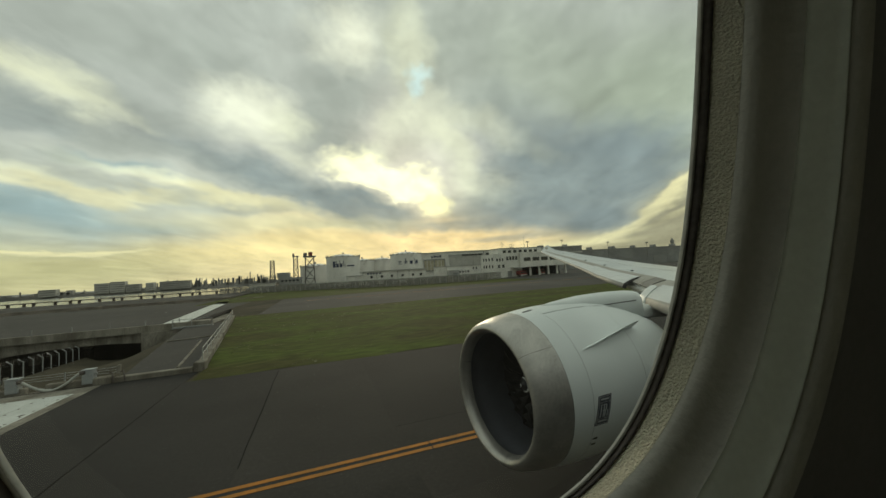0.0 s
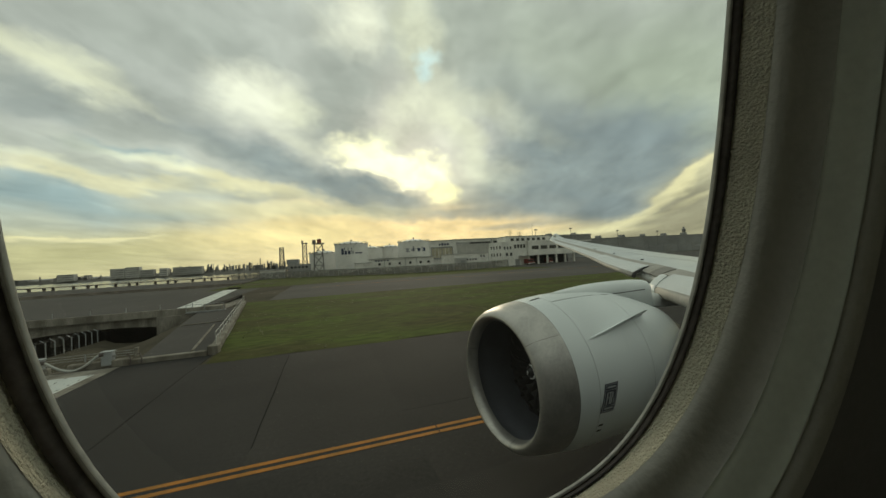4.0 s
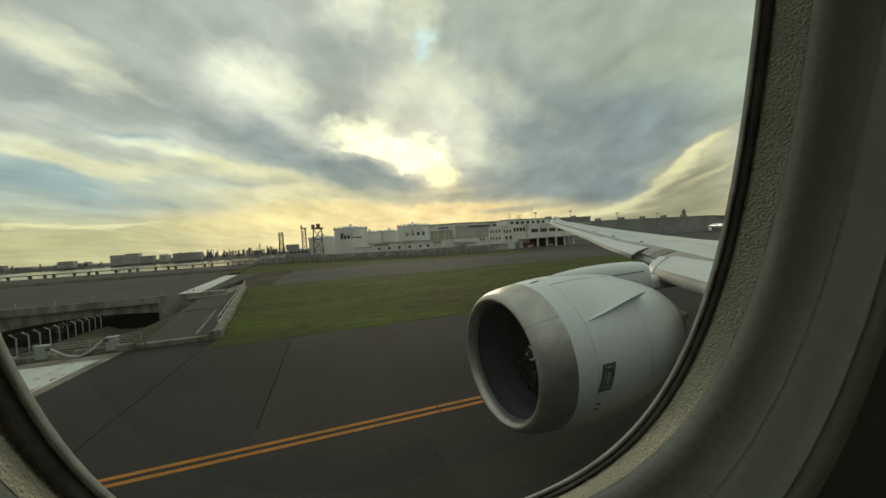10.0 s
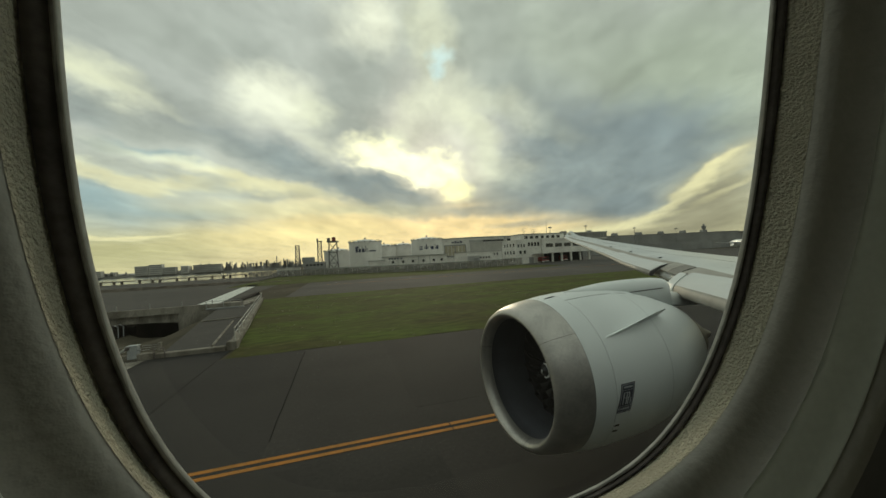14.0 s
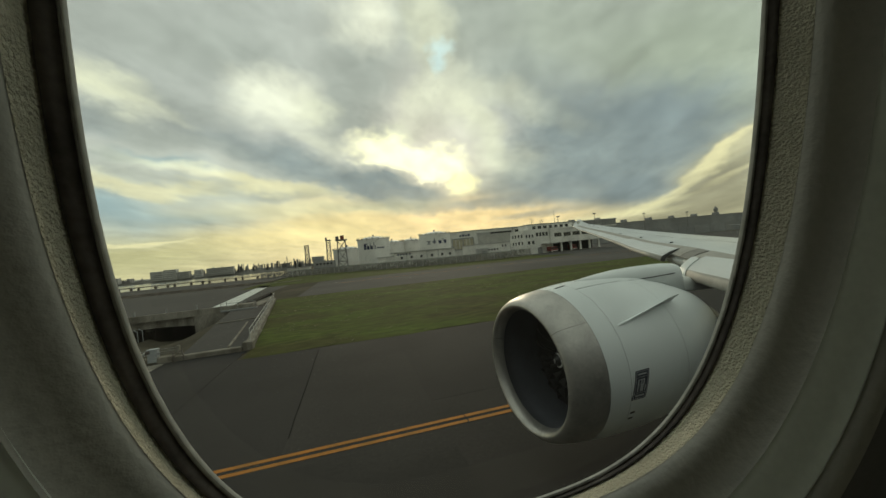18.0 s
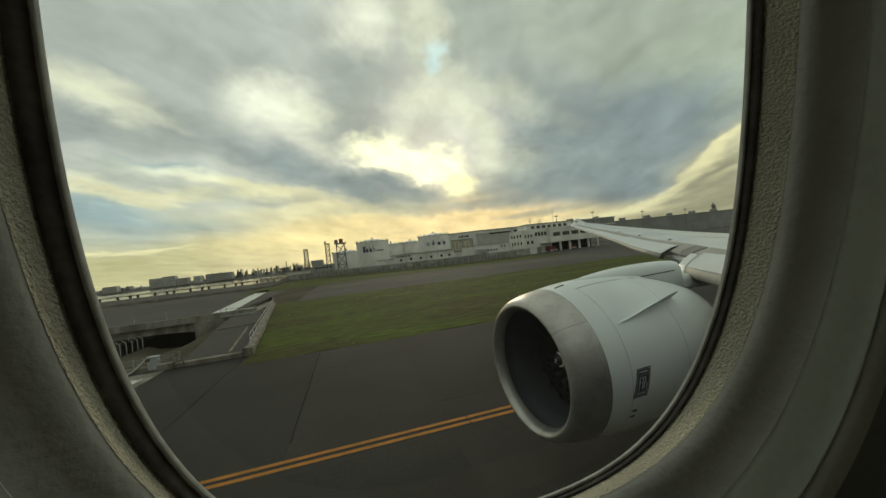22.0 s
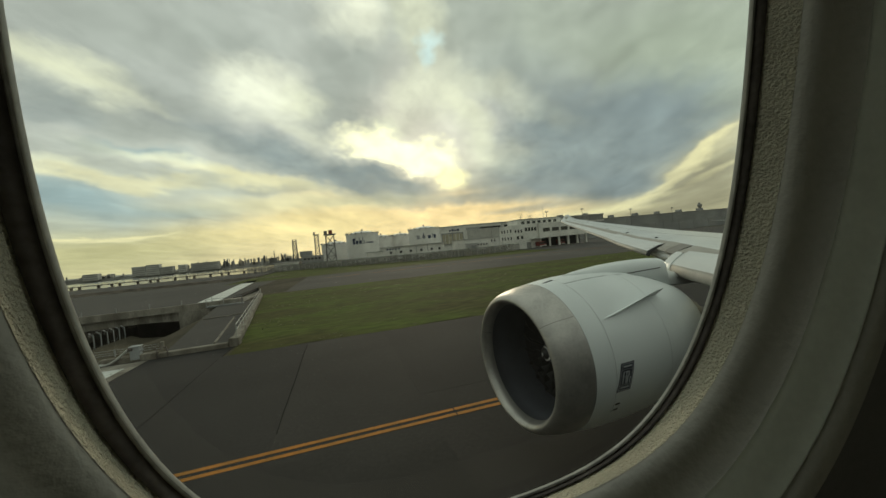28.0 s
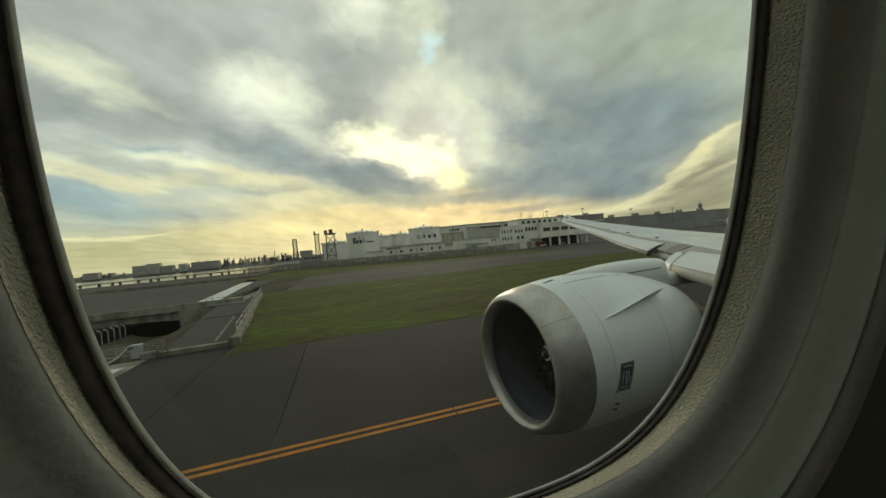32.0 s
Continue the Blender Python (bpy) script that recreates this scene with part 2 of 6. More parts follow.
    # broken billows that crowd into streaks towards the horizon
    for vec, size, detail, lo, hi in ((lane, 1.9, 6, 0.83, 1.17), (lane, 7.0, 5, 0.95, 1.05), (puff, 1.6, 5, 0.88, 1.12)):
        tex = noise_tex(size, detail, 0.58, vec.outputs[0], 0.4)
        rng = N("ShaderNodeMapRange")
        for k, v in ((1, 0.3), (2, 0.7), (3, lo), (4, hi)):
            rng.inputs[k].default_value = v
        L(tex.outputs["Fac"], rng.inputs[0])
        col = mix(1.0, col, rng.outputs[0], "MULTIPLY")

    # the sky pales away from the sunset
    aim = N("ShaderNodeVectorMath")
    aim.operation = "DOT_PRODUCT"
    L(co.outputs["Generated"], aim.inputs[0])
    aim.inputs[1].default_value = (math.sin(radians(SUN_AZ + 26)), math.cos(radians(SUN_AZ + 26)), 0.25)
    fall = N("ShaderNodeMapRange")
    for k, v in ((1, -0.8), (2, 0.40), (3, 0.62), (4, 1.0)):
        fall.inputs[k].default_value = v
    L(aim.outputs["Value"], fall.inputs[0])
    col = mix(1.0, col, fall.outputs[0], "MULTIPLY")
    col = mix(1.0, col, (1.20, 1.235, 1.16), "MULTIPLY")
    bg = N("ShaderNodeBackground")
    L(col, bg.inputs[0])
    bg.inputs[1].default_value = 1.0
    out = N("ShaderNodeOutputWorld")
    L(bg.outputs[0], out.inputs[0])


make_world()
sun = new("sun", bpy.data.lights.new("sun", "SUN"))
sun.data.energy, sun.data.angle, sun.data.color = 0.6, radians(14), (1.0, 0.86, 0.62)
_d = Vector((math.sin(radians(SUN_AZ)) * math.cos(radians(SUN_EL)), math.cos(radians(SUN_AZ)) * math.cos(radians(SUN_EL)), math.sin(radians(SUN_EL))))
sun.matrix_world = look(_d * 100, (0, 0, 0))


# ---------------------------------------------------------------- materials
def material(name, colour, rough=0.6, metal=0.0, var=0.12, scale=2.0, grain=30.0, bump=0.0, bump_scale=40.0, tint=None, stretch=(1, 1, 1), pieces=0.0,
             coat=0.0, deep=0.4, spec=0.5):
    """A surface with variation at two scales, optional relief and a second stain colour."""
    m = bpy.data.materials.new(name)
    m.use_nodes = True
    nt = m.node_tree
    N, L = nt.nodes.new, nt.links.new
    p = nt.nodes["Principled BSDF"]
    p.inputs["Roughness"].default_value, p.inputs["Metallic"].default_value = rough, metal
    p.inputs["Coat Weight"].default_value = coat
    p.inputs["Specular IOR Level"].default_value = spec
    co = N("ShaderNodeTexCoord")
    mp = N("ShaderNodeMapping")
    mp.inputs["Scale"].default_value = stretch
    L(co.outputs["Object"], mp.inputs[0])
    big, small = N("ShaderNodeTexNoise"), N("ShaderNodeTexNoise")
    for n, s, d in ((big, scale, 5), (small, grain, 4)):
        n.inputs["Scale"].default_value, n.inputs["Detail"].default_value = s, d
        L(mp.outputs[0], n.inputs["Vector"])
    mx = N("ShaderNodeMix")
    mx.data_type = "RGBA"
    dark = tint or tuple(c * (1 - 2 * var) for c in colour)
    mx.inputs[6].default_value, mx.inputs[7].default_value = (*dark, 1), (*colour, 1)
    rg = N("ShaderNodeMapRange")
    for k, v in ((1, 0.38), (2, 0.62)):
        rg.inputs[k].default_value = v
    L(big.outputs["Fac"], rg.inputs[0])
    L(rg.outputs[0], mx.inputs[0])
    mg = N("ShaderNodeMix")
    mg.data_type, mg.blend_type = "RGBA", "MULTIPLY"
    mg.inputs[0].default_value = 1.0
    r2 = N("ShaderNodeMapRange")
    for k, v in ((1, 0.3), (2, 0.7), (3, 1 - var), (4, 1 + var)):
        r2.inputs[k].default_value = v
    L(small.outputs["Fac"], r2.inputs[0])
    L(mx.outputs[2], mg.inputs[6])
    L(r2.outputs[0], mg.inputs[7])
    last = mg.outputs[2]
    if pieces:
        inf = N("ShaderNodeObjectInfo")
        r3 = N("ShaderNodeMapRange")
        for k, v in ((3, 1 - pieces), (4, 1 + pieces)):
            r3.inputs[k].default_value = v
        L(inf.outputs["Random"], r3.inputs[0])
        mo = N("ShaderNodeMix")
        mo.data_type, mo.blend_type = "RGBA", "MULTIPLY"
        mo.inputs[0].default_value = 1.0
        L(last, mo.inputs[6])
        L(r3.outputs[0], mo.inputs[7])
        last = mo.outputs[2]
    L(last, p.inputs["Base Color"])
    if bump:
        bn = N("ShaderNodeTexNoise")
        bn.inputs["Scale"].default_value, bn.inputs["Detail"].default_value = bump_scale, 3
        L(mp.outputs[0], bn.inputs["Vector"])
        b = N("ShaderNodeBump")
        b.inputs["Strength"].default_value, b.inputs["Distance"].default_value = bump, deep / bump_scale
        L(bn.outputs["Fac"], b.inputs["Height"])
        L(b.outputs[0], p.inputs["Normal"])
    return m


def glass_material():
    m = bpy.data.materials.new("pane_glass")
    m.use_nodes = True
    nt = m.node_tree
    N, L = nt.nodes.new, nt.links.new
    nt.nodes.remove(nt.nodes["Principled BSDF"])
    tr, gl, mx = N("ShaderNodeBsdfTransparent"), N("ShaderNodeBsdfGlossy"), N("ShaderNodeMixShader")
    tr.inputs[0].default_value = (0.98, 0.985, 0.975, 1)
    gl.inputs["Roughness"].default_value = 0.02
    mx.inputs[0].default_value = 0.025
    L(tr.outputs[0], mx.inputs[1])
    L(gl.outputs[0], mx.inputs[2])
    # translucent layer like thin dust, added as a haze veil to lift the darks
    veil, m2 = N("ShaderNodeBsdfTranslucent"), N("ShaderNodeMixShader")
    veil.inputs[0].default_value = (0.7, 0.7, 0.66, 1)
    m2.inputs[0].default_value = 0.010
    L(mx.outputs[0], m2.inputs[1])
    L(veil.outputs[0], m2.inputs[2])
    L(m2.outputs[0], nt.nodes["Material Output"].inputs[0])
    return m


def mesh_material(name, colour, cover):
    """Wire mesh seen from far away: partly open."""
    m = bpy.data.materials.new(name)
    m.use_nodes = True
    p = m.node_tree.nodes["Principled BSDF"]
    p.inputs["Base Color"].default_value, p.inputs["Roughness"].default_value, p.inputs["Alpha"].default_value = (*colour, 1), 0.7, cover
    return m


M = dict(
    liner=material("textured_cream_liner", (0.52, 0.485, 0.37), 0.8, var=0.08, scale=30, grain=500, bump=1.0, bump_scale=760, deep=2.4),
    panel=material("grey_cabin_plastic", (0.42, 0.402, 0.36), 0.6, var=0.05, scale=20, grain=300, bump=0.35, bump_scale=260, deep=0.5),
    bezel=material("light_cabin_plastic", (0.80, 0.83, 0.77), 0.5, var=0.04, scale=20, grain=250, bump=0.1, bump_scale=300),
    sidewall=material("shade_darkened_sidewall", (0.17, 0.158, 0.15), 0.7, var=0.06, scale=12, grain=200),
    rubber=material("black_rubber", (0.150, 0.130, 0.120), 0.8, var=0.2, scale=30, grain=300, spec=0.15),
    lip=material("pale_sealant", (0.66, 0.64, 0.58), 0.45, var=0.1, scale=40, grain=300),
    bead=material("worn_grey_sealant", (0.30, 0.28, 0.25), 0.6, var=0.2, scale=60, grain=300),
    glass=glass_material(),
    # kept pale so the unseen lining bounces light onto the window surround
    lining=material("cabin_lining", (0.76, 0.75, 0.71), 0.7, var=0.05, scale=2, grain=60),
    carpet=material("dark_carpet", (0.03, 0.03, 0.04), 0.95, var=0.2, scale=5, grain=200),
    white_paint=material("white_aircraft_paint", (0.74, 0.77, 0.76), 0.28, var=0.03, scale=1.2, grain=9, coat=0.3, tint=(0.66, 0.69, 0.68)),
    # unseen hull, set dark so that it bounces little light onto the engine
    hull=material("low_bounce_hull_grey", (0.13, 0.145, 0.17), 0.35, var=0.04, scale=0.8, grain=6),
    cowl=material("white_cowl_paint", (0.79, 0.83, 0.82), 0.48, var=0.03, scale=0.7, grain=14, coat=0.12, tint=(0.70, 0.74, 0.73)),
    lip_metal=material("brushed_inlet_metal", (0.50, 0.48, 0.445), 0.40, 0.72, var=0.10, scale=2.2, grain=18, stretch=(1.0, 1, 1), tint=(0.40, 0.385, 0.36)),
    duct=material("grey_inlet_duct", (0.105, 0.112, 0.132), 0.4, 0.1, var=0.1, scale=2, grain=30),
    fan=material("dark_titanium_fan", (0.010, 0.010, 0.011), 0.6, 0.0, var=0.1, scale=3, grain=40),
    spinner=material("black_spinner_and_fan_depth", (0.02, 0.02, 0.022), 0.35, var=0.1),
    mark=material("white_marking", (0.8, 0.8, 0.78), 0.5, var=0.05),
    badge=material("dark_blue_badge", (0.025, 0.03, 0.05), 0.4, var=0.1, scale=8),
    badge_pale=material("silver_badge_print", (0.42, 0.44, 0.46), 0.4, var=0.08, scale=8),
    seam=material("dark_panel_gap", (0.05, 0.05, 0.05), 0.8, var=0.1),
    hot=material("dark_core_metal", (0.12, 0.11, 0.10), 0.45, 0.8, var=0.2, scale=2),
    wing=material("grey_white_wing_skin", (0.66, 0.68, 0.66), 0.33, var=0.04, scale=0.6, grain=5, tint=(0.56, 0.58, 0.57), stretch=(1, 1, 1)),
    slat=material("white_slat_paint", (0.68, 0.70, 0.69), 0.35, var=0.04, scale=1.0, grain=8),
    bare=material("bare_beige_metal", (0.40, 0.38, 0.34), 0.6, 0.0, var=0.06, scale=1.5, grain=12, tint=(0.34, 0.32, 0.28)),
    bare_dark=material("dark_bare_metal", (0.24, 0.225, 0.20), 0.6, 0.0, var=0.08, scale=1.5, grain=12),
    wing_shaded=material("shade_grey_wing_underside", (0.30, 0.30, 0.29), 0.45, var=0.1, scale=1.0),
    asphalt=material("worn_taxiway_asphalt", (0.040, 0.037, 0.034), 0.85, var=0.16, scale=0.12, grain=9, bump=0.3, bump_scale=60, tint=(0.026, 0.0245, 0.0225), spec=0.14),
    asphalt_new=material("dark_bridge_asphalt", (0.033, 0.031, 0.029), 0.85, var=0.14, scale=0.12, grain=9, bump=0.3, bump_scale=60, spec=0.14),
    asphalt_old=material("pale_old_asphalt", (0.074, 0.070, 0.065), 0.9, var=0.12, scale=0.05, grain=3, tint=(0.056, 0.053, 0.05), spec=0.14),
    asphalt_patch=material("greyer_asphalt_patch", (0.040, 0.038, 0.035), 0.85, var=0.16, scale=0.2, grain=9, spec=0.14),
    bitumen=material("black_bitumen_seal", (0.027, 0.0255, 0.024), 1.0, var=0.2, scale=2, spec=0.0),
    yellow=material("orange_yellow_line_paint", (0.43, 0.17, 0.026), 0.75, var=0.2, scale=1.6, grain=30, tint=(0.30, 0.135, 0.025), spec=0.14),
    white_line=material("worn_white_line", (0.40, 0.39, 0.36), 0.8, var=0.2, scale=1.5, grain=20, spec=0.14),
    plate=material("white_painted_steel_plate", (0.56, 0.58, 0.55), 0.5, var=0.06, scale=0.8, grain=10, tint=(0.46, 0.48, 0.45), pieces=0.05),
    rust=material("rust", (0.07, 0.035, 0.015), 0.9, var=0.3, scale=6, grain=40),
    concrete=material("weathered_concrete", (0.29, 0.27, 0.23), 0.9, var=0.16, scale=0.7, grain=6, tint=(0.15, 0.135, 0.11), bump=0.2, bump_scale=20, stretch=(1, 1, 0.3), spec=0.14),
    concrete_dark=material("stained_dark_concrete", (0.27, 0.235, 0.20), 0.9, var=0.2, scale=0.3, grain=5, spec=0.14),
    steel=material("galvanised_steel", (0.36, 0.37, 0.37), 0.5, 0.4, var=0.1, scale=3, grain=30),
    box_grey=material("grey_cabinet_paint", (0.34, 0.36, 0.37), 0.5, var=0.06, scale=3),
    cable=material("pale_cable_sheath", (0.45, 0.45, 0.42), 0.6, var=0.1),
    soil=material("dry_earth", (0.075, 0.066, 0.046), 0.95, var=0.2, scale=0.08, grain=2, spec=0.06),
    grass=material("spring_grass", (0.066, 0.090, 0.015), 0.9, var=0.34, scale=0.22, grain=1.6, tint=(0.056, 0.056, 0.016), bump=0.25, bump_scale=6, stretch=(0.45, 1, 1), spec=0.06),
    straw=material("dry_flower_heads", (0.34, 0.32, 0.22), 0.9, var=0.2, scale=0.5, spec=0.06),
    wall_white=material("white_building_wall", (0.80, 0.79, 0.74), 0.8, var=0.06, scale=0.15, grain=1.5, tint=(0.66, 0.65, 0.61)),
    wall_grey=material("grey_building_wall", (0.30, 0.30, 0.29), 0.8, var=0.08, scale=0.1, grain=1),
    wall_dark=material("dark_far_wall", (0.31, 0.315, 0.31), 0.85, var=0.12, scale=0.05, grain=0.6),
    tank=material("white_tank_paint", (0.84, 0.83, 0.79), 0.55, var=0.05, scale=0.15, grain=1.5, tint=(0.74, 0.73, 0.69)),
    blue_print=material("dark_blue_print", (0.03, 0.045, 0.10), 0.6, var=0.1),
    window=material("dark_window_glass", (0.03, 0.035, 0.04), 0.12, var=0.2, scale=1),
    garage=material("dark_garage_inside", (0.02, 0.02, 0.02), 0.9, var=0.2),
    red=material("red_vehicle_paint", (0.22, 0.03, 0.02), 0.5, var=0.1),
    tower_red=material("red_white_tower_paint", (0.30, 0.08, 0.05), 0.6, var=0.2),
    tower=material("grey_tower_steel", (0.19, 0.185, 0.175), 0.6, 0.1, var=0.15),
    door_grey=material("grey_sheet_door", (0.50, 0.49, 0.45), 0.6, var=0.08, scale=0.2, grain=2),
    hall_glass=material("tinted_hall_glass", (0.50, 0.46, 0.35), 0.15, 0.0, var=0.1, scale=0.3, spec=0.9),
    roof=material("pale_sheet_roof", (0.42, 0.42, 0.40), 0.6, var=0.08, scale=0.1),
    # far shore colours, both lightened so that they carry the distance haze
    haze=material("far_city_haze_tone", (0.42, 0.41, 0.385), 0.9, var=0.25, scale=0.004, grain=0.02, spec=0.14),
    city=material("far_block_haze_tone", (0.62, 0.61, 0.57), 0.9, var=0.15, scale=0.01, grain=0.1, pieces=0.3),
    tail_blue=material("blue_tail_paint", (0.02, 0.045, 0.17), 0.35, var=0.05),
    sign_yellow=material("yellow_sign_face", (0.75, 0.52, 0.02), 0.5, var=0.05),
    sign_black=material("black_sign_face", (0.02, 0.02, 0.02), 0.5, var=0.05),
    fence=mesh_material("chain_link_mesh", (0.27, 0.26, 0.235), 0.5),
)


def water_material():
    m = material("harbour_water", (0.02, 0.024, 0.022), 0.12, var=0.2, scale=0.05, grain=0.5, bump=0.25, bump_scale=1.2)
    return m


M["water"] = water_material()


# ---------------------------------------------------------------- builders
def part(name, bm, mat, parent=None, label="", smooth=False):
    me = bpy.data.meshes.new(name)
    bmesh.ops.recalc_face_normals(bm, faces=bm.faces)
    bm.to_mesh(me)
    bm.free()
    me.materials.append(M[mat])
    if smooth:
        for p in me.polygons:
            p.use_smooth = True
    ob = new(name, me)
    if parent is not None:
        ob.parent = parent
    if label:
        tagged(ob, label)
    return ob


def same(name, ob, parent, m):
    """Another piece on the same mesh."""
    o = new(name, ob.data)
    o.parent = parent
    o.matrix_basis = m
    return o


def thing(name, label, category, m=None, group="", kind=""):
    e = new(name)
    e.empty_display_size = 0.3
    if m is not None:
        e.matrix_basis = m
    return tagged(e, label, category, group, kind)


def box(x0, x1, y0, y1, z0, z1, bm=None, bevel=0.0):
    bm = bm or bmesh.new()
    v = [bm.verts.new((x, y, z)) for x in (x0, x1) for y in (y0, y1) for z in (z0, z1)]
    fs = [bm.faces.new([v[i] for i in f]) for f in ((0, 1, 3, 2), (4, 6, 7, 5), (0, 4, 5, 1), (2, 3, 7, 6), (0, 2, 6, 4), (1, 5, 7, 3))]
    if bevel:
        es = {e for f in fs for e in f.edges}
        bmesh.ops.bevel(bm, geom=list(es), offset=bevel, segments=1, affect="EDGES")
    return bm


def tube(points, radius, sides=8, bm=None):
    """A pipe along points."""
    bm = bm or bmesh.new()
    pts = [Vector(p) for p in points]
    rings = []
    for i, p in enumerate(pts):
        d = (pts[min(i + 1, len(pts) - 1)] - pts[max(i - 1, 0)]).normalized()
        u = d.orthogonal().normalized() if abs(d.z) > 0.95 else d.cross(Vector((0, 0, 1))).normalized()
        w = d.cross(u)
        r = radius[i] if isinstance(radius, (list, tuple)) else radius
        rings.append([bm.verts.new(p + r * (math.cos(2 * math.pi * k / sides) * u + math.sin(2 * math.pi * k / sides) * w)) for k in range(sides)])
    for a, b in zip(rings, rings[1:]):
        for k in range(sides):
            bm.faces.new((a[k], a[(k + 1) % sides], b[(k + 1) % sides], b[k]))
    bm.faces.new(rings[0][::-1])
    bm.faces.new(rings[-1])
    return bm


def lathe(profile, axis="x", n=48, a0=0.0, a1=360.0, bm=None):
    """Turns (along, radius) pairs round the x or z axis."""
    bm = bm or bmesh.new()
    full = abs(a1 - a0 - 360) < 1e-6
    m = n if full else n + 1
    rings = []
    for d, r in profile:
        ring = []
        for k in range(m):
            t = radians(a0 + (a1 - a0) * k / n)
            c, s = r * math.cos(t), r * math.sin(t)
            ring.append(bm.verts.new((d, c, s) if axis == "x" else (c, s, d)))
        rings.append(ring)
    for a, b in zip(rings, rings[1:]):
        for k in range(n):
            k2 = (k + 1) % m
            bm.faces.new((a[k], a[k2], b[k2], b[k]))
    return bm


def loft(sections, closed=True, cap=True, bm=None):
    bm = bm or bmesh.new()
    rings = [[bm.verts.new(p) for p in s] for s in sections]
    n = len(rings[0])
    for a, b in zip(rings, rings[1:]):
        for k in range(n if closed else n - 1):
            bm.faces.new((a[k], a[(k + 1) % n], b[(k + 1) % n], b[k]))
    if cap and closed:
        bm.faces.new(rings[0][::-1])
        bm.faces.new(rings[-1])
    return bm


def sheet(x0, x1, y0, y1, z, nx=1, ny=1):
    bm = bmesh.new()
    g = [[bm.verts.new((x0 + (x1 - x0) * i / nx, y0 + (y1 - y0) * j / ny, z)) for j in range(ny + 1)] for i in range(nx + 1)]
    for i in range(nx):
        for j in range(ny):
            bm.faces.new((g[i][j], g[i + 1][j], g[i + 1][j + 1], g[i][j + 1]))
    return bm


# ---------------------------------------------------------------- cabin window
EYE = 5.4
TALL, LEAN, SKEW = 0.0897, 0.1084, 0.0544
# ring: centre x, centre z, depth y, half width, squareness
RINGS = dict(glass=(0.0543, 0.1134, 0.1235, 0.1328, 3.07), gasket=(0.0534, 0.1181, 0.1195, 0.138, 3.06), seam=(0.0554, 0.1246, 0.108, 0.1385, 3.05),
             panel=(0.0575, 0.1219, 0.094, 0.1543, 2.75), outer=(0.0575, 0.1205, 0.086, 0.1698, 2.9))
SEG = 144


def ring(cx, cz, y, a, n, grow=0.0, dy=0.0, wave=0.0):
    out = []
    base = a + grow
    for k in range(SEG):
        t = 2 * math.pi * k / SEG
        c, s = math.cos(t), math.sin(t)
        a = base + wave * noise.noise((3.0 * c + 2, 3.0 * s, 4.0))
        x = cx + a * math.copysign(abs(c) ** (2 / n), c)
        z = cz + (a + TALL) * math.copysign(abs(s) ** (2 / n), s)
        out.append((x + SKEW * z, y + dy - LEAN * z, z + EYE))
    return out


def between(r0, r1, f):
    return tuple(p + (q - p) * f for p, q in zip(r0, r1))


def frame_rect(x0, x1, z0, z1, y):
    """Points on a rectangle, in step with the rings."""
    out = []
    cx, cz = 0.06, 0.12
    for k in range(SEG):
        t = 2 * math.pi * k / SEG
        c, s = math.cos(t), math.sin(t)
        c, s = math.copysign(abs(c) ** 0.66, c), math.copysign(abs(s) ** 0.66, s)
        f = min((x1 - cx) / c if c > 1e-6 else (x0 - cx) / c if c < -1e-6 else 9, (z1 - cz) / s if s > 1e-6 else (z0 - cz) / s if s < -1e-6 else 9)
        x, z = cx + f * c, cz + f * s
        out.append((x, y - LEAN * z, z + EYE))
    return out


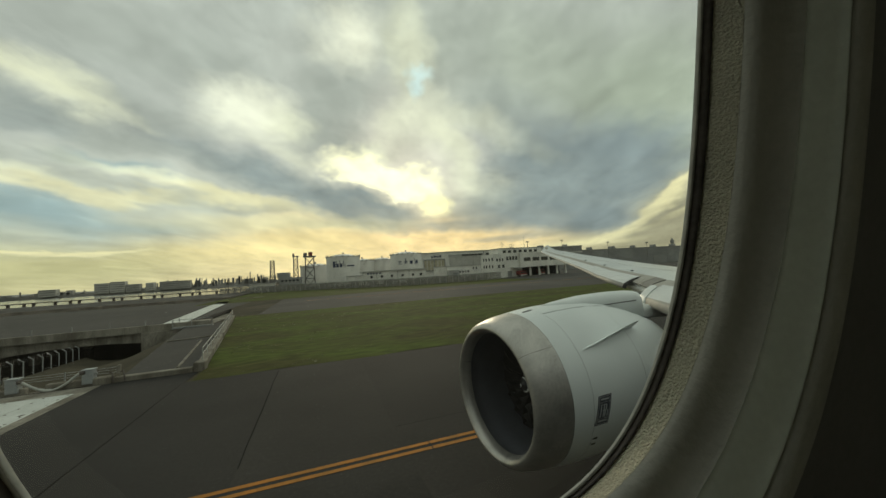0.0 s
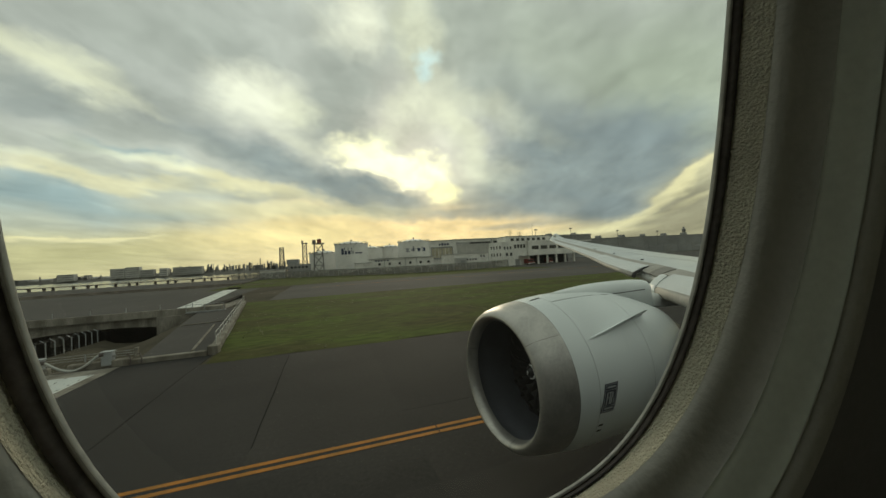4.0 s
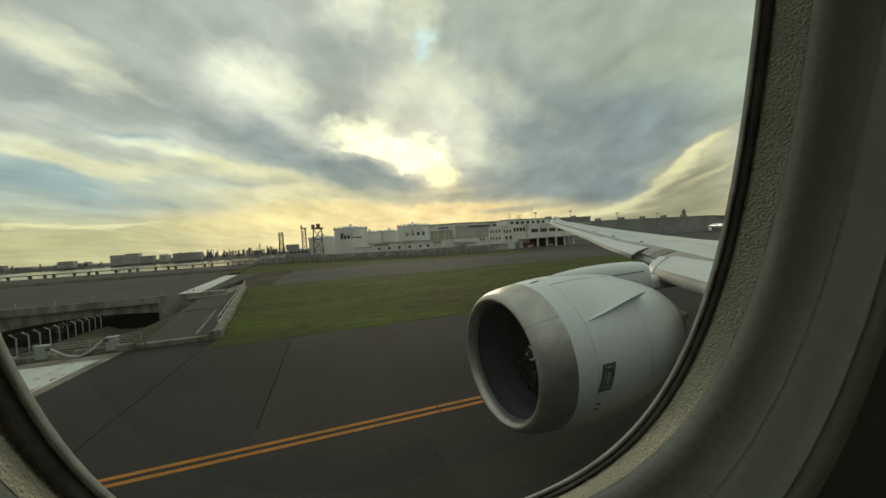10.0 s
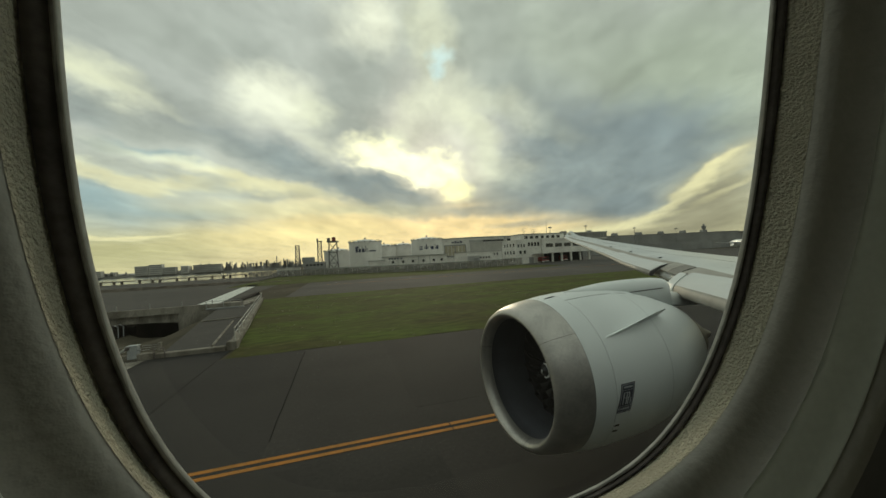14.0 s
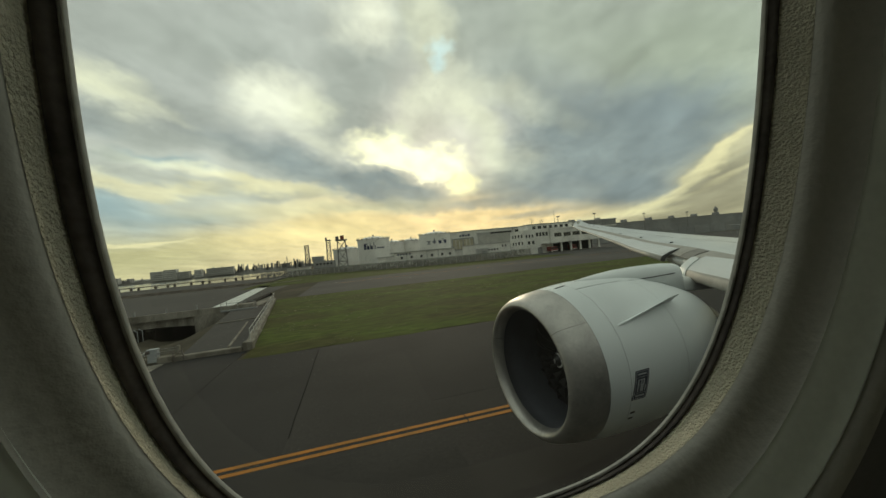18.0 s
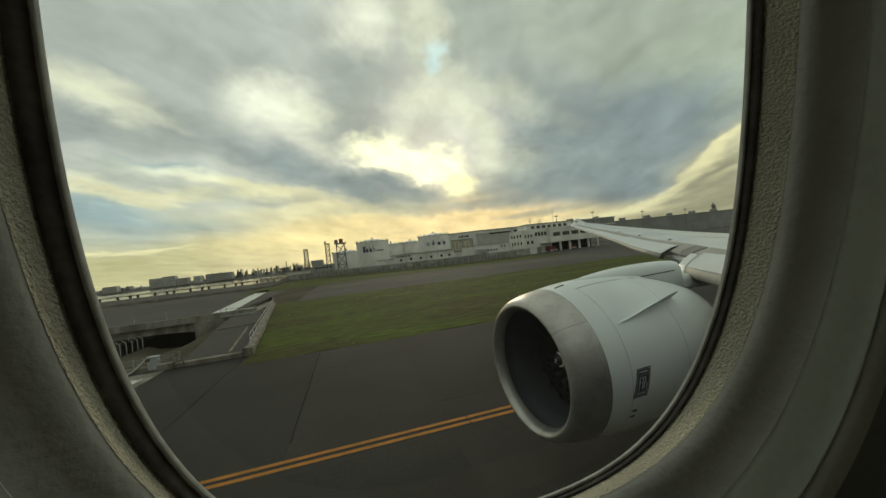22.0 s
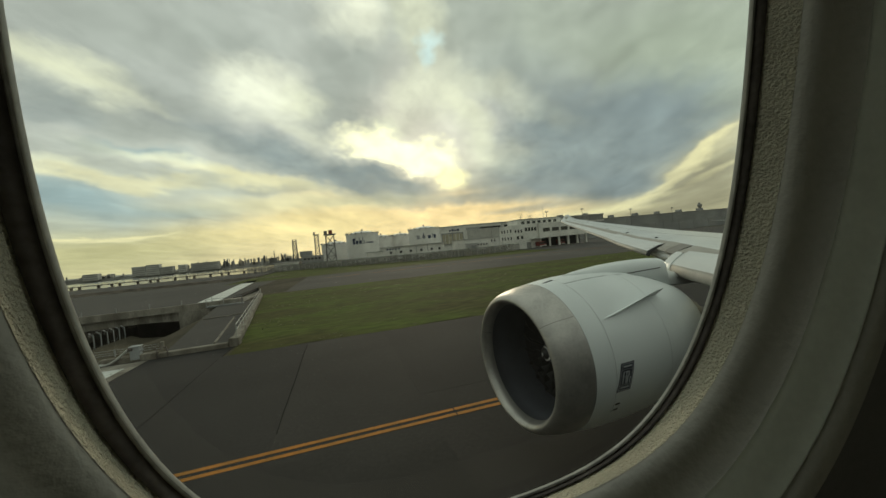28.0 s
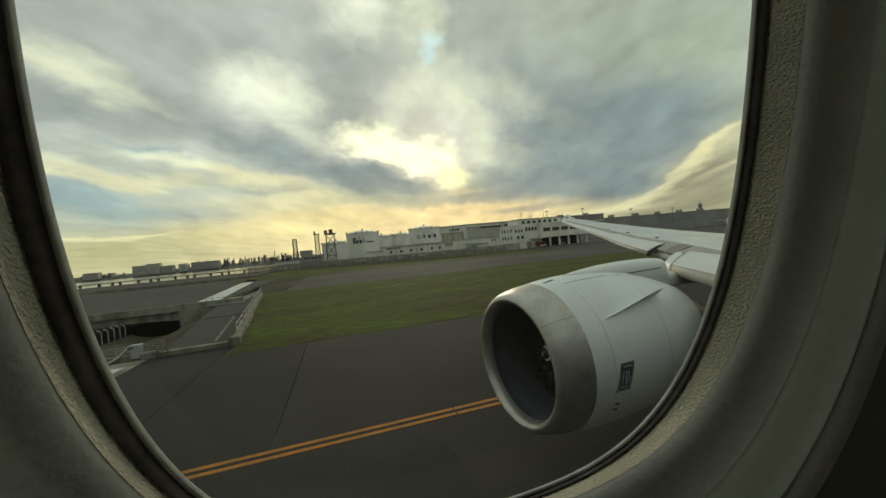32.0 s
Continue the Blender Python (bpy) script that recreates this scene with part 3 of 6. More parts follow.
def cabin_window():
    w = thing("window_1", "oval aircraft cabin window with black gasket and grey surround", "window", kind="structure")
    G, K, S, P, O = (RINGS[k] for k in ("glass", "gasket", "seam", "panel", "outer"))
    bm = bmesh.new()
    bm.faces.new([bm.verts.new(p) for p in ring(*G, grow=0.004, dy=0.0012)])
    pane = part("pane", bm, "glass", w, "clear outer window pane")
    pane.visible_shadow = False
    part("pane_lip", loft([ring(*G, grow=0.0, dy=0.0012), ring(*G, grow=0.0001, dy=-0.0002), ring(*G, grow=0.0005, dy=-0.0006), ring(*G, grow=0.0009, dy=-0.0003), ring(*G, grow=0.0010, dy=0.001)], cap=False),
         "lip", w, "pale sealant bead round the pane", smooth=True)
    part("gasket", loft([ring(*G, grow=0.0009, dy=0.001), ring(*G, grow=0.0011, dy=-0.0001, wave=0.0003), ring(*between(G, K, 0.5), grow=0.0004, wave=0.0003), ring(*K, grow=-0.0006),
                         ring(*K, grow=0.0008, dy=0.0016)], cap=False), "rubber", w, "black rubber window gasket", smooth=True)
    bead = between(G, K, 0.10)
    part("seal_bead", loft([ring(*bead, grow=-0.0002, dy=0.0003), ring(*bead, grow=0.0001, dy=-0.0004), ring(*bead, grow=0.0005, dy=-0.0006), ring(*bead, grow=0.0008, dy=-0.0003), ring(*bead, grow=0.0010, dy=0.0004)], cap=False),
         "bead", w, "thin worn sealant bead on the gasket", smooth=True)
    part("reveal_liner", loft([ring(*K, grow=-0.0002, dy=0.001)] + [ring(*between(K, S, f), grow=0.0002) for f in (0.02, 0.25, 0.5, 0.75, 0.93)] + [ring(*S, grow=0.0002)], cap=False),
         "liner", w, "cream textured window reveal", smooth=True)
    part("liner_gap", loft([ring(*S, grow=0.0002), ring(*S, grow=0.0008, dy=0.001), ring(*S, grow=0.0010, dy=-0.0002)], cap=False), "liner", w, "narrow gap beside the reveal")
    arc = range(3, 34)
    gap = [[ring(*S, grow=g, dy=d)[k] for k in arc] for g, d in ((-0.0007, -0.0010), (-0.0001, -0.0013), (0.0005, -0.0012))]
    part("liner_crack", loft(gap, closed=False, cap=False), "seam", w, "thin dark crack between reveal and inner panel")
    part("inner_panel", loft([ring(*S, grow=0.0003, dy=0.0004), ring(*S, grow=0.0005, dy=-0.0012), ring(*S, grow=0.0012, dy=-0.0032), ring(*S, grow=0.0030, dy=-0.0052), ring(*S, grow=0.0052, dy=-0.0064), ring(*between(S, P, 0.52), grow=0.0005), ring(*between(S, P, 0.7), grow=0.001), ring(*between(S, P, 0.9), grow=0.001), ring(*P)], cap=False),
         "panel", w, "dark grey moulded inner panel", smooth=True)
    part("bezel", loft([ring(*P, grow=-0.0002, dy=0.0016), ring(*P, grow=0.0006, dy=0.0002), ring(*between(P, O, 0.2)), ring(*between(P, O, 0.6), grow=0.001), ring(*between(P, O, 0.93), grow=0.001), ring(*O), ring(*O, grow=0.001, dy=0.002)], cap=False),
         "bezel", w, "light grey outer bezel", smooth=True)
    part("surround_edge", loft([ring(*O, grow=0.0008, dy=0.003), ring(*O, grow=0.0014, dy=-0.001), ring(*O, grow=0.005, dy=-0.003), ring(*O, grow=0.011, dy=-0.003), ring(*O, grow=0.016, dy=0.0)], cap=False), "panel", w, "rounded grey edge of the window surround", smooth=True)
    # sidewall faces inward, away from the daylight; its dark colour carries that shade
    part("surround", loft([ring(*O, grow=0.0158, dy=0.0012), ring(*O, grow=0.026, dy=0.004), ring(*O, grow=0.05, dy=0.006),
                           frame_rect(-0.42, 0.54, -0.42, 0.66, 0.094)], cap=False), "sidewall", w, "cabin sidewall, darkened in colour for its shade", smooth=True)
    part("outer_skin", loft([ring(*G, grow=0.002, dy=0.0014), ring(*G, grow=0.006, dy=0.002), frame_rect(-0.42, 0.54, -0.42, 0.66, 0.128)], cap=False), "hull", w, "grey fuselage skin round the window")
    return w


def fuselage():
    """A closed tube with the window bay left open on the near side and wide unseen openings added on the far side to
    light the cabin.
    """
    yc, zc = -2.77, 5.2

    def shell(name, r, mat, label):
        bm = bmesh.new()
        xs = [-27, -25, -22, -9, -6, -3, -1.5, -0.36, 0.48, 1.5, 3, 4.5, 6, 9, 12, 15, 18, 27, 34]
        girth = {-27: 0.35, -25: 0.72, 34: 0.6, 27: 0.92}
        a_lo, a_hi = math.degrees(math.asin((EYE - 0.36 - zc) / 2.9)), math.degrees(math.asin((EYE + 0.60 - zc) / 2.9))
        angs = [a_lo + (a_hi - a_lo) * k / 4 for k in range(5)]
        rest = 360 - (a_hi - a_lo)
        angs += [a_hi + rest * k / 44 for k in range(1, 44)]
        g = [[bm.verts.new((x, yc + r * girth.get(x, 1) * math.cos(radians(a)), zc + r * girth.get(x, 1) * math.sin(radians(a)))) for a in angs] for x in xs]
        m = len(angs)
        for i in range(len(xs) - 1):
            for j in range(m):
                mid = (angs[j] + (angs[(j + 1) % m] + (360 if j == m - 1 else 0))) / 2
                if j < 4 and xs[i] == -0.36:
                    continue
                # oversized gaps, out of view, let in sky to brighten the window surround
                if 152 < mid < 190 and i in (3, 4, 5, 6, 7, 9, 10, 11, 12):
                    continue
                bm.faces.new((g[i][j], g[i + 1][j], g[i + 1][(j + 1) % m], g[i][(j + 1) % m]))
        bm.faces.new(g[0])
        bm.faces.new(g[-1][::-1])
        return tagged(part(name, bm, mat, None, label, smooth=False), label, "wall", kind="structure")
    shell("wall_fuselage", 2.905, "hull", "unseen airliner fuselage skin, dark grey to cut bounce light")
    shell("wall_cabin", 2.85, "lining", "pale unseen cabin lining that bounces light to the window")
    tagged(part("floor", box(-8.8, 17.8, -5.4, -0.15, 4.1, 4.2), "carpet"), "dark carpeted cabin floor", "floor", kind="structure")


cabin_window()
fuselage()


# ---------------------------------------------------------------- engine
ENGINE = pose(3.641, 7.328, EYE - 2.862, 0, -0.513, 6.306)


def on_cowl(d, ang, r):
    t = radians(ang)
    return (d, r * math.cos(t), r * math.sin(t))


COWL = [(0.781, 1.723), (1.05, 1.757), (1.265, 1.782), (1.7, 1.808), (2.2, 1.818), (2.8, 1.805), (3.4, 1.735), (4.0, 1.59), (4.6, 1.39), (5.2, 1.17)]


def cowl_r(d):
    for (a, r), (b, s) in zip(COWL, COWL[1:]):
        if a <= d <= b:
            return r + (s - r) * (d - a) / (b - a)
    return COWL[-1][1]


def jet_engine():
    e = thing("jet_engine", "white turbofan engine nacelle with bare metal inlet lip under the wing", "engine", ENGINE)
    lip = [(0.27, 1.330), (0.22, 1.334), (0.16, 1.344), (0.10, 1.362), (0.055, 1.385), (0.02, 1.415), (0.003, 1.44), (0.0, 1.46), (0.02, 1.505), (0.07, 1.56), (0.17, 1.612), (0.35, 1.66), (0.55, 1.695), (0.775, 1.7215)]
    seams = (138.3, 258.3, 18.3)
    for k, a in enumerate(seams):
        part("inlet_lip", lathe(lip, n=40, a0=a + 0.12, a1=a + 119.88), "lip_metal", e, "brushed metal inlet lip section", smooth=True)
    part("lip_gap", lathe([(p + 0.006, r + (0.006 if k < 6 else -0.006)) for k, (p, r) in enumerate(lip)], n=96), "seam", e, "dark joint under the lip sections")
    part("inlet_duct", lathe([(0.272, 1.328), (0.282, 1.338), (0.5, 1.325), (0.9, 1.335), (1.3, 1.365), (1.5, 1.385), (1.9, 1.40)], n=96), "duct", e, "grey inlet duct lining", smooth=True)
    for a, b in ((0.781, 1.262), (1.268, 2.95), (2.956, 5.2)):
        prof = [(a, cowl_r(a))] + [p for p in COWL if a < p[0] < b] + [(b, cowl_r(b))]
        part("fan_cowl", lathe(prof, n=96), "cowl", e, "white painted cowl panel", smooth=True)
    part("cowl_gap", lathe([(0.77, 1.70)] + [(p, r - 0.012) for p, r in COWL] + [(5.19, 1.14), (3.8, 1.10)], n=96), "seam", e, "dark gap between cowl panels")
    # split line of the cowl along the side
    part("split_line", tube([on_cowl(d, 107, cowl_r(d) + 0.0005) for d in (1.27, 1.6, 2.0, 2.5, 3.0, 3.5, 4.0, 4.6)], 0.006, 5), "seam", e, "cowl split line")
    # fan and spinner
    # closing disc in spinner black puts the deep shade behind the blades into colour
    fan = part("fan_disc", lathe([(1.37, 1.375), (1.37, 0.2)], n=48), "spinner", e, "black disc standing in for the dark depth behind the fan")
    blade = None
    for k in range(20):
        if blade is None:
            secs = []
            for r, tw, ch in ((0.42, 28, 0.34), (0.75, 42, 0.40), (1.05, 54, 0.44), (1.36, 63, 0.42)):
                c, s = math.cos(radians(tw)), math.sin(radians(tw))
                sweep = 0.10 * math.sin((r - 0.4) * 3)
                secs.append([(1.42 - sweep + ch * 0.5 * f * c + o * s, ch * 0.5 * f * s - o * c, r) for f, o in ((-1, 0), (0, 0.015), (1, 0), (0, -0.015))])
            blade = part("fan_blade", loft(secs), "fan", e, "dark curved fan blade", smooth=True)
        else:
            same("fan_blade", blade, e, pose(0, 0, 0, 18 * k))
    part("spinner", lathe([(0.84, 0.005), (0.87, 0.06), (0.96, 0.15), (1.10, 0.24), (1.28, 0.36), (1.40, 0.42), (1.5, 0.43)], n=40), "spinner", e, "black spinner cone", smooth=True)
    pts = [(0.955, 0.165 * math.cos(radians(80 + 200 * f)), 0.165 * math.sin(radians(80 + 200 * f))) for f in (0, 0.12, 0.25, 0.38, 0.5, 0.62, 0.75, 0.88, 1)]
    part("spiral_mark", tube(pts, [0.012, 0.018, 0.023, 0.026, 0.027, 0.026, 0.022, 0.016, 0.008], 8), "mark", e, "white swirl on the spinner")
    part("tip_mark", tube([(0.845, -0.015, 0.05), (0.84, -0.035, 0.0), (0.845, -0.015, -0.04)], [0.01, 0.018, 0.01], 6), "mark", e, "white tick on the spinner tip")
    # strake
    bm = bmesh.new()
    n = 9
    rows = []
    for k in range(n):
        f = k / (n - 1)
        d, a = 1.364 + 1.99 * f, 145.2 - 9.7 * f
        h = 0.005 + 0.30 * math.sin(min(f / 0.82, 1) * math.pi / 2) ** 1.2
        if f > 0.9:
            h *= 0.8
        r = cowl_r(d)
        rows.append([on_cowl(d, a - 0.5, r - 0.02), on_cowl(d + 0.02, a + 1.0, r + h), on_cowl(d, a + 0.5, r - 0.02)])
    part("strake", loft(rows, bm=bm), "cowl", e, "white cowl strake fin")
    # badge: plain dark plate with pale frame and bars
    def curved(d0, d1, a0, a1, lift, sk=0.0):
        b = bmesh.new()
        g = []
        for i in range(5):
            f = i / 4
            a = a0 + (a1 - a0) * f
            g.append([b.verts.new(on_cowl(d + sk * (a - 175) / 18, a, cowl_r(d) + lift)) for d in (d0, (d0 + d1) / 2, d1)])
        for r0, r1 in zip(g, g[1:]):
            for j in range(2):
                b.faces.new((r0[j], r0[j + 1], r1[j + 1], r1[j]))
        r = bmesh.ops.extrude_face_region(b, geom=list(b.faces))
        for v in [v for v in r["geom"] if isinstance(v, bmesh.types.BMVert)]:
            v.co.yz *= 1 + 0.002 / cowl_r(1.5)
        return b
    S = -0.14
    part("badge", curved(1.40, 1.76, 175.5, 193.8, 0.002, S), "badge", e, "dark blue badge plate")
    for d0, d1, a0, a1 in ((1.425, 1.735, 176.1, 176.4), (1.425, 1.735, 192.9, 193.2), (1.425, 1.435, 176.1, 193.2), (1.725, 1.735, 176.1, 193.2), (1.44, 1.72, 179.6, 179.8), (1.44, 1.72, 189.5, 189.7),
                           (1.48, 1.51, 181, 188.6), (1.56, 1.59, 181, 188.6), (1.50, 1.64, 181, 181.5), (1.62, 1.65, 181.3, 184.4), (1.52, 1.64, 184.2, 184.7), (1.60, 1.63, 184.7, 188.6), (1.67, 1.69, 184.7, 188.6),
                           (1.47, 1.69, 177.4, 178.4), (1.47, 1.69, 190.6, 191.7)):
        part("badge_bar", curved(d0, d1, a0, a1, 0.006, S), "badge_pale", e)
    # small vent near the top and latches low on the cowl
    part("vent", loft([[on_cowl(d, 95.5 + da, cowl_r(d) + h) for da, h in ((-0.8, -0.01), (-0.6, hh), (0.6, hh), (0.8, -0.01))] for d, hh in ((0.95, 0.002), (1.04, 0.012), (1.20, 0.014), (1.24, 0.002))]), "seam", e, "small dark cowl vent")
    for a in (203, 208):
        part("latch", curved(1.30, 1.42, a, a + 1.6, 0.003), "seam", e, "small cowl latch")
    # core and pylon
    part("core_cowl", lathe([(3.6, 1.05), (4.6, 1.0), (5.4, 0.85), (6.2, 0.62), (6.2, 0.5)], n=48), "hot", e, "dark metal core cowl", smooth=True)
    part("exhaust_plug", lathe([(5.6, 0.42), (6.4, 0.34), (7.2, 0.12), (7.4, 0.01)], n=32), "hot", e, "exhaust plug", smooth=True)
    secs = []
    for d, w, z0, z1 in ((1.7, 0.02, 1.70, 1.815), (2.05, 0.22, 1.6, 1.86), (2.5, 0.32, 1.5, 1.895), (3.1, 0.37, 1.4, 1.935), (3.8, 0.39, 1.3, 1.945), (4.4, 0.39, 1.25, 1.935), (4.9, 0.38, 1.2, 1.915), (5.12, 0.37, 1.15, 1.89), (5.2, 0.34, 1.1, 1.5), (7.0, 0.30, 1.0, 1.30)):
        s = []
        for k in range(16):
            t = math.pi * k / 15
            c, sn = math.cos(t), math.sin(t)
            s.append((d, w * math.copysign(abs(c) ** 0.7, c), z1 - 0.33 * min(1, w / 0.3) + 0.33 * min(1, w / 0.3) * sn ** 0.7))
        s += [(d, -w, z0), (d, w, z0)]
        secs.append(s)
    part("pylon", loft(secs), "cowl", e, "white rounded pylon fairing", smooth=True)
    part("pylon_gap", tube([(d, -0.395, 1.66) for d in (3.1, 3.6, 4.2, 4.8)], 0.012, 5), "seam", e, "dark line under the pylon fairing")
    return e


jet_engine()


# ---------------------------------------------------------------- wing
def lerp_table(tab, y):
    for a, b in zip(tab, tab[1:]):
        if a[0] <= y <= b[0]:
            f = (y - a[0]) / (b[0] - a[0])
            return [p + (q - p) * f for p, q in zip(a[1:], b[1:])]
    return list(tab[-1][1:])


# y, leading edge x, z, chord, thickness, rear edge z
WING = [(-0.3, 5.4, 3.35, 11.0, 1.2, 3.9), (2.5, 6.95, 3.5, 9.6, 1.05, 4.05), (6.4, 8.9, 3.86, 8.0, 0.85, 4.2), (9.5, 10.45, 4.34, 6.9, 0.7, 4.5), (12.4, 12.0, 4.63, 6.0, 0.6, 4.74),
        (15, 13.5, 4.95, 5.3, 0.52, 5.0), (20, 16.2, 5.56, 4.3, 0.4, 5.55), (24, 18.1, 6.12, 3.0, 0.28, 6.15), (27, 19.5, 6.62, 1.65, 0.16, 6.72), (27.9, 20.35, 6.86, 1.0, 0.09, 7.0), (28.5, 21.1, 7.2, 0.4, 0.04, 7.3)]
FOIL = [(0, 0), (0.006, 0.16), (0.02, 0.29), (0.06, 0.45), (0.14, 0.56), (0.28, 0.6), (0.45, 0.56), (0.65, 0.42), (0.85, 0.2), (1.0, 0.01), (1.0, -0.01), (0.8, -0.15), (0.55, -0.34), (0.3, -0.4), (0.1, -0.3), (0.02, -0.15)]


def foil(y, c0=0.0, c1=1.0, dx=0.0, dz=0.0, skin=1.0):
    x, z, ch, th, zr = lerp_table(WING, y)
    out = []
    for u, v in FOIL:
        u2 = c0 + (c1 - c0) * u
        out.append((x + ch * u2 + dx, y, z + (zr - z) * u2 + th * v * skin + dz))
    return out


UPPER = [(0, 0), (0.006, 0.16), (0.02, 0.29), (0.06, 0.45), (0.14, 0.56), (0.28, 0.6), (0.45, 0.56), (0.65, 0.42), (0.85, 0.2), (1.0, 0.01)]


def skin(y, u, lift=0.0):
    """A point on the upper wing skin."""
    x, z, ch, th, zr = lerp_table(WING, y)
    v = lerp_table(UPPER, min(max(u, 0.0), 1.0))[0]
    return (x + ch * u, y, z + (zr - z) * u + th * v + lift)


def aircraft_wing():
    w = thing("aircraft_wing", "long grey-white swept airliner wing with raked tip", "wing")
    ys = [-0.3, 1.2, 2.5, 4.5, 6.4, 8.0, 9.5, 11, 12.4, 15, 17.5, 20, 22, 24, 25.5, 27, 27.9, 28.5]
    part("wing_box", loft([foil(y, 0.03 if y < 26.5 else 0.0) for y in ys]), "wing", w, "grey-white wing skin", smooth=True)

    def band(name, ys, us, mat, label, lift=0.006):
        """A thin plate laid on the upper skin, with its own edge thickness."""
        secs = []
        for y in ys:
            top = [skin(y, u(y) if callable(u) else u, lift) for u in us]
            secs.append(top + [(px, py, pz - lift - 0.004) for px, py, pz in reversed(top)])
        return part(name, loft(secs), mat, w, label)

    def slat(ys, nose, panel, label):
        """A slat with a bare rounded nose and a painted upper panel."""
        n_secs, p_secs = [], []
        for y in ys:
            x0, z0, hgt, ch = nose(y)
            pr = [(0.10, 0.0), (0.02, 0.02), (-0.05, 0.10), (-0.07, 0.22), (-0.04, 0.36), (0.05, 0.50)]
            n_secs.append([(x0 + ch * px, y, z0 + hgt * pz) for px, pz in pr] + [(x0 + ch * 0.16, y, z0 + hgt * 0.40), (x0 + ch * 0.10, y, z0 + hgt * 0.12)])
            pp = [(0.052, 0.503), (0.30, 0.70), (0.62, 0.88), (1.0, 1.0)]
            p_secs.append([(x0 + ch * px, y, z0 + hgt * pz) for px, pz in pp] + [(x0 + ch * px, y, z0 + hgt * (pz - 0.06)) for px, pz in reversed(pp)])
        part("slat_nose", loft(n_secs), "bare", w, "bare metal nose of " + label, smooth=True)
        part("slat_panel", loft(p_secs), "slat", w, "white upper panel of " + label)

    outer = [(9.55, 10.27, 4.36, 0.40, 0.80), (12.4, 11.85, 4.63, 0.34, 0.76), (15, 13.40, 4.93, 0.30, 0.72), (20, 16.1, 5.53, 0.24, 0.64), (24, 18.0, 6.08, 0.19, 0.52), (26.6, 19.25, 6.52, 0.14, 0.42)]
    inner = [(1.6, 6.45, 3.32, 0.80, 1.05), (4.5, 7.85, 3.60, 0.74, 0.95), (6.4, 8.75, 3.754, 0.70, 0.88), (8.02, 9.49, 3.875, 0.66, 0.80)]
    slat([9.55, 11, 12.4, 15, 17.5, 20, 22, 24, 26.0, 26.6], lambda y: lerp_table(outer, y), None, "the outboard slat")
    slat([1.6, 3, 4.5, 6.4, 7.2, 8.02], lambda y: lerp_table(inner, y), None, "the drooped inboard slat")
    # dark end of the outboard slat
    x0, z0, hgt, ch = lerp_table(outer, 9.56)
    part("slat_end", loft([[(x0 + ch * px, y, z0 + hgt * pz) for px, pz in ((0.08, 0.0), (-0.05, 0.1), (-0.06, 0.24), (0.05, 0.5), (0.62, 0.87), (1.0, 0.98), (0.6, 0.7), (0.2, 0.36))] for y in (9.50, 9.545)]), "seam", w, "dark open end of the outboard slat")
    # white cap over the end of the inboard slat
    secs = []
    for y, g in ((8.03, 1.10), (8.12, 1.16), (8.30, 1.16), (8.40, 1.04), (8.43, 0.85)):
        x0, z0, hgt, ch = lerp_table(inner, 8.02)
        x0, z0 = x0 + 0.46 * (y - 8.02), z0 + 0.08 * (y - 8.02)
        secs.append([(x0 + 0.2 * ch + g * ch * (px - 0.2), y, z0 + 0.45 * hgt + g * hgt * (pz - 0.45)) for px, pz in ((0.14, -0.02), (0.0, 0.0), (-0.07, 0.14), (-0.05, 0.34), (0.05, 0.52), (0.30, 0.72), (0.62, 0.90), (0.62, 0.6), (0.3, 0.3))])
    part("slat_end_cap", loft(secs), "white_paint", w, "white rounded cap on the slat end", smooth=False)
    # fixed leading edge over the pylon, bare metal in two lengths
    band("fixed_edge", [8.46, 8.7, 8.95], [0.031, 0.035, 0.05, 0.08, 0.12, 0.15], "bare_dark", "bare metal fixed leading edge", 0.02)
    band("fixed_edge", [8.97, 9.25, 9.60], [0.031, 0.035, 0.05, 0.08, 0.12, 0.15], "bare", "bare metal fixed leading edge", 0.02)
    # bare strips behind both slats
    band("wear_strip", [9.7, 11, 12.4, 15, 17.5, 20, 23, 26], [lambda y: 0.09, 0.12, lambda y: 0.155 + 0.002 * (y - 9.7)], "bare", "bare metal strip behind the outboard slat", 0.005)
    band("wear_strip", [1.6, 3, 4.5, 6.4, 8.4], [0.06, 0.09, 0.12, 0.16], "bare", "bare metal strip behind the inboard slat", 0.008)
    for f in (0.40, 0.68):
        part("skin_joint", tube([skin(y, f, 0.0) for y in (2.5, 6.4, 9.5, 12.4, 15, 17.5, 20, 22, 24, 26.5)], 0.008, 5), "bare_dark", w, "fine skin joint")
    for y in (11.2, 14.2, 17.2):
        px, py, pz = skin(y, 0.20)
        part("skin_fitting", box(px - 0.06, px + 0.06, py - 0.04, py + 0.04, pz - 0.02, pz + 0.03, bevel=0.01), "seam", w, "small dark fitting on the skin")
    for y in (11.5, 16.0, 20.5):
        x, z, ch, th, zr = lerp_table(WING, y)
        secs = []
        for f, r in ((0, 0.02), (0.15, 0.16), (0.45, 0.24), (0.75, 0.18), (1, 0.02)):
            secs.append([(x + ch * 0.62 + 1.9 * f, y + r * 0.7 * math.cos(2 * math.pi * k / 10), zr - 0.30 + r * math.sin(2 * math.pi * k / 10)) for k in range(10)])
        part("flap_fairing", loft(secs), "wing", w, "streamlined flap track fairing", smooth=True)
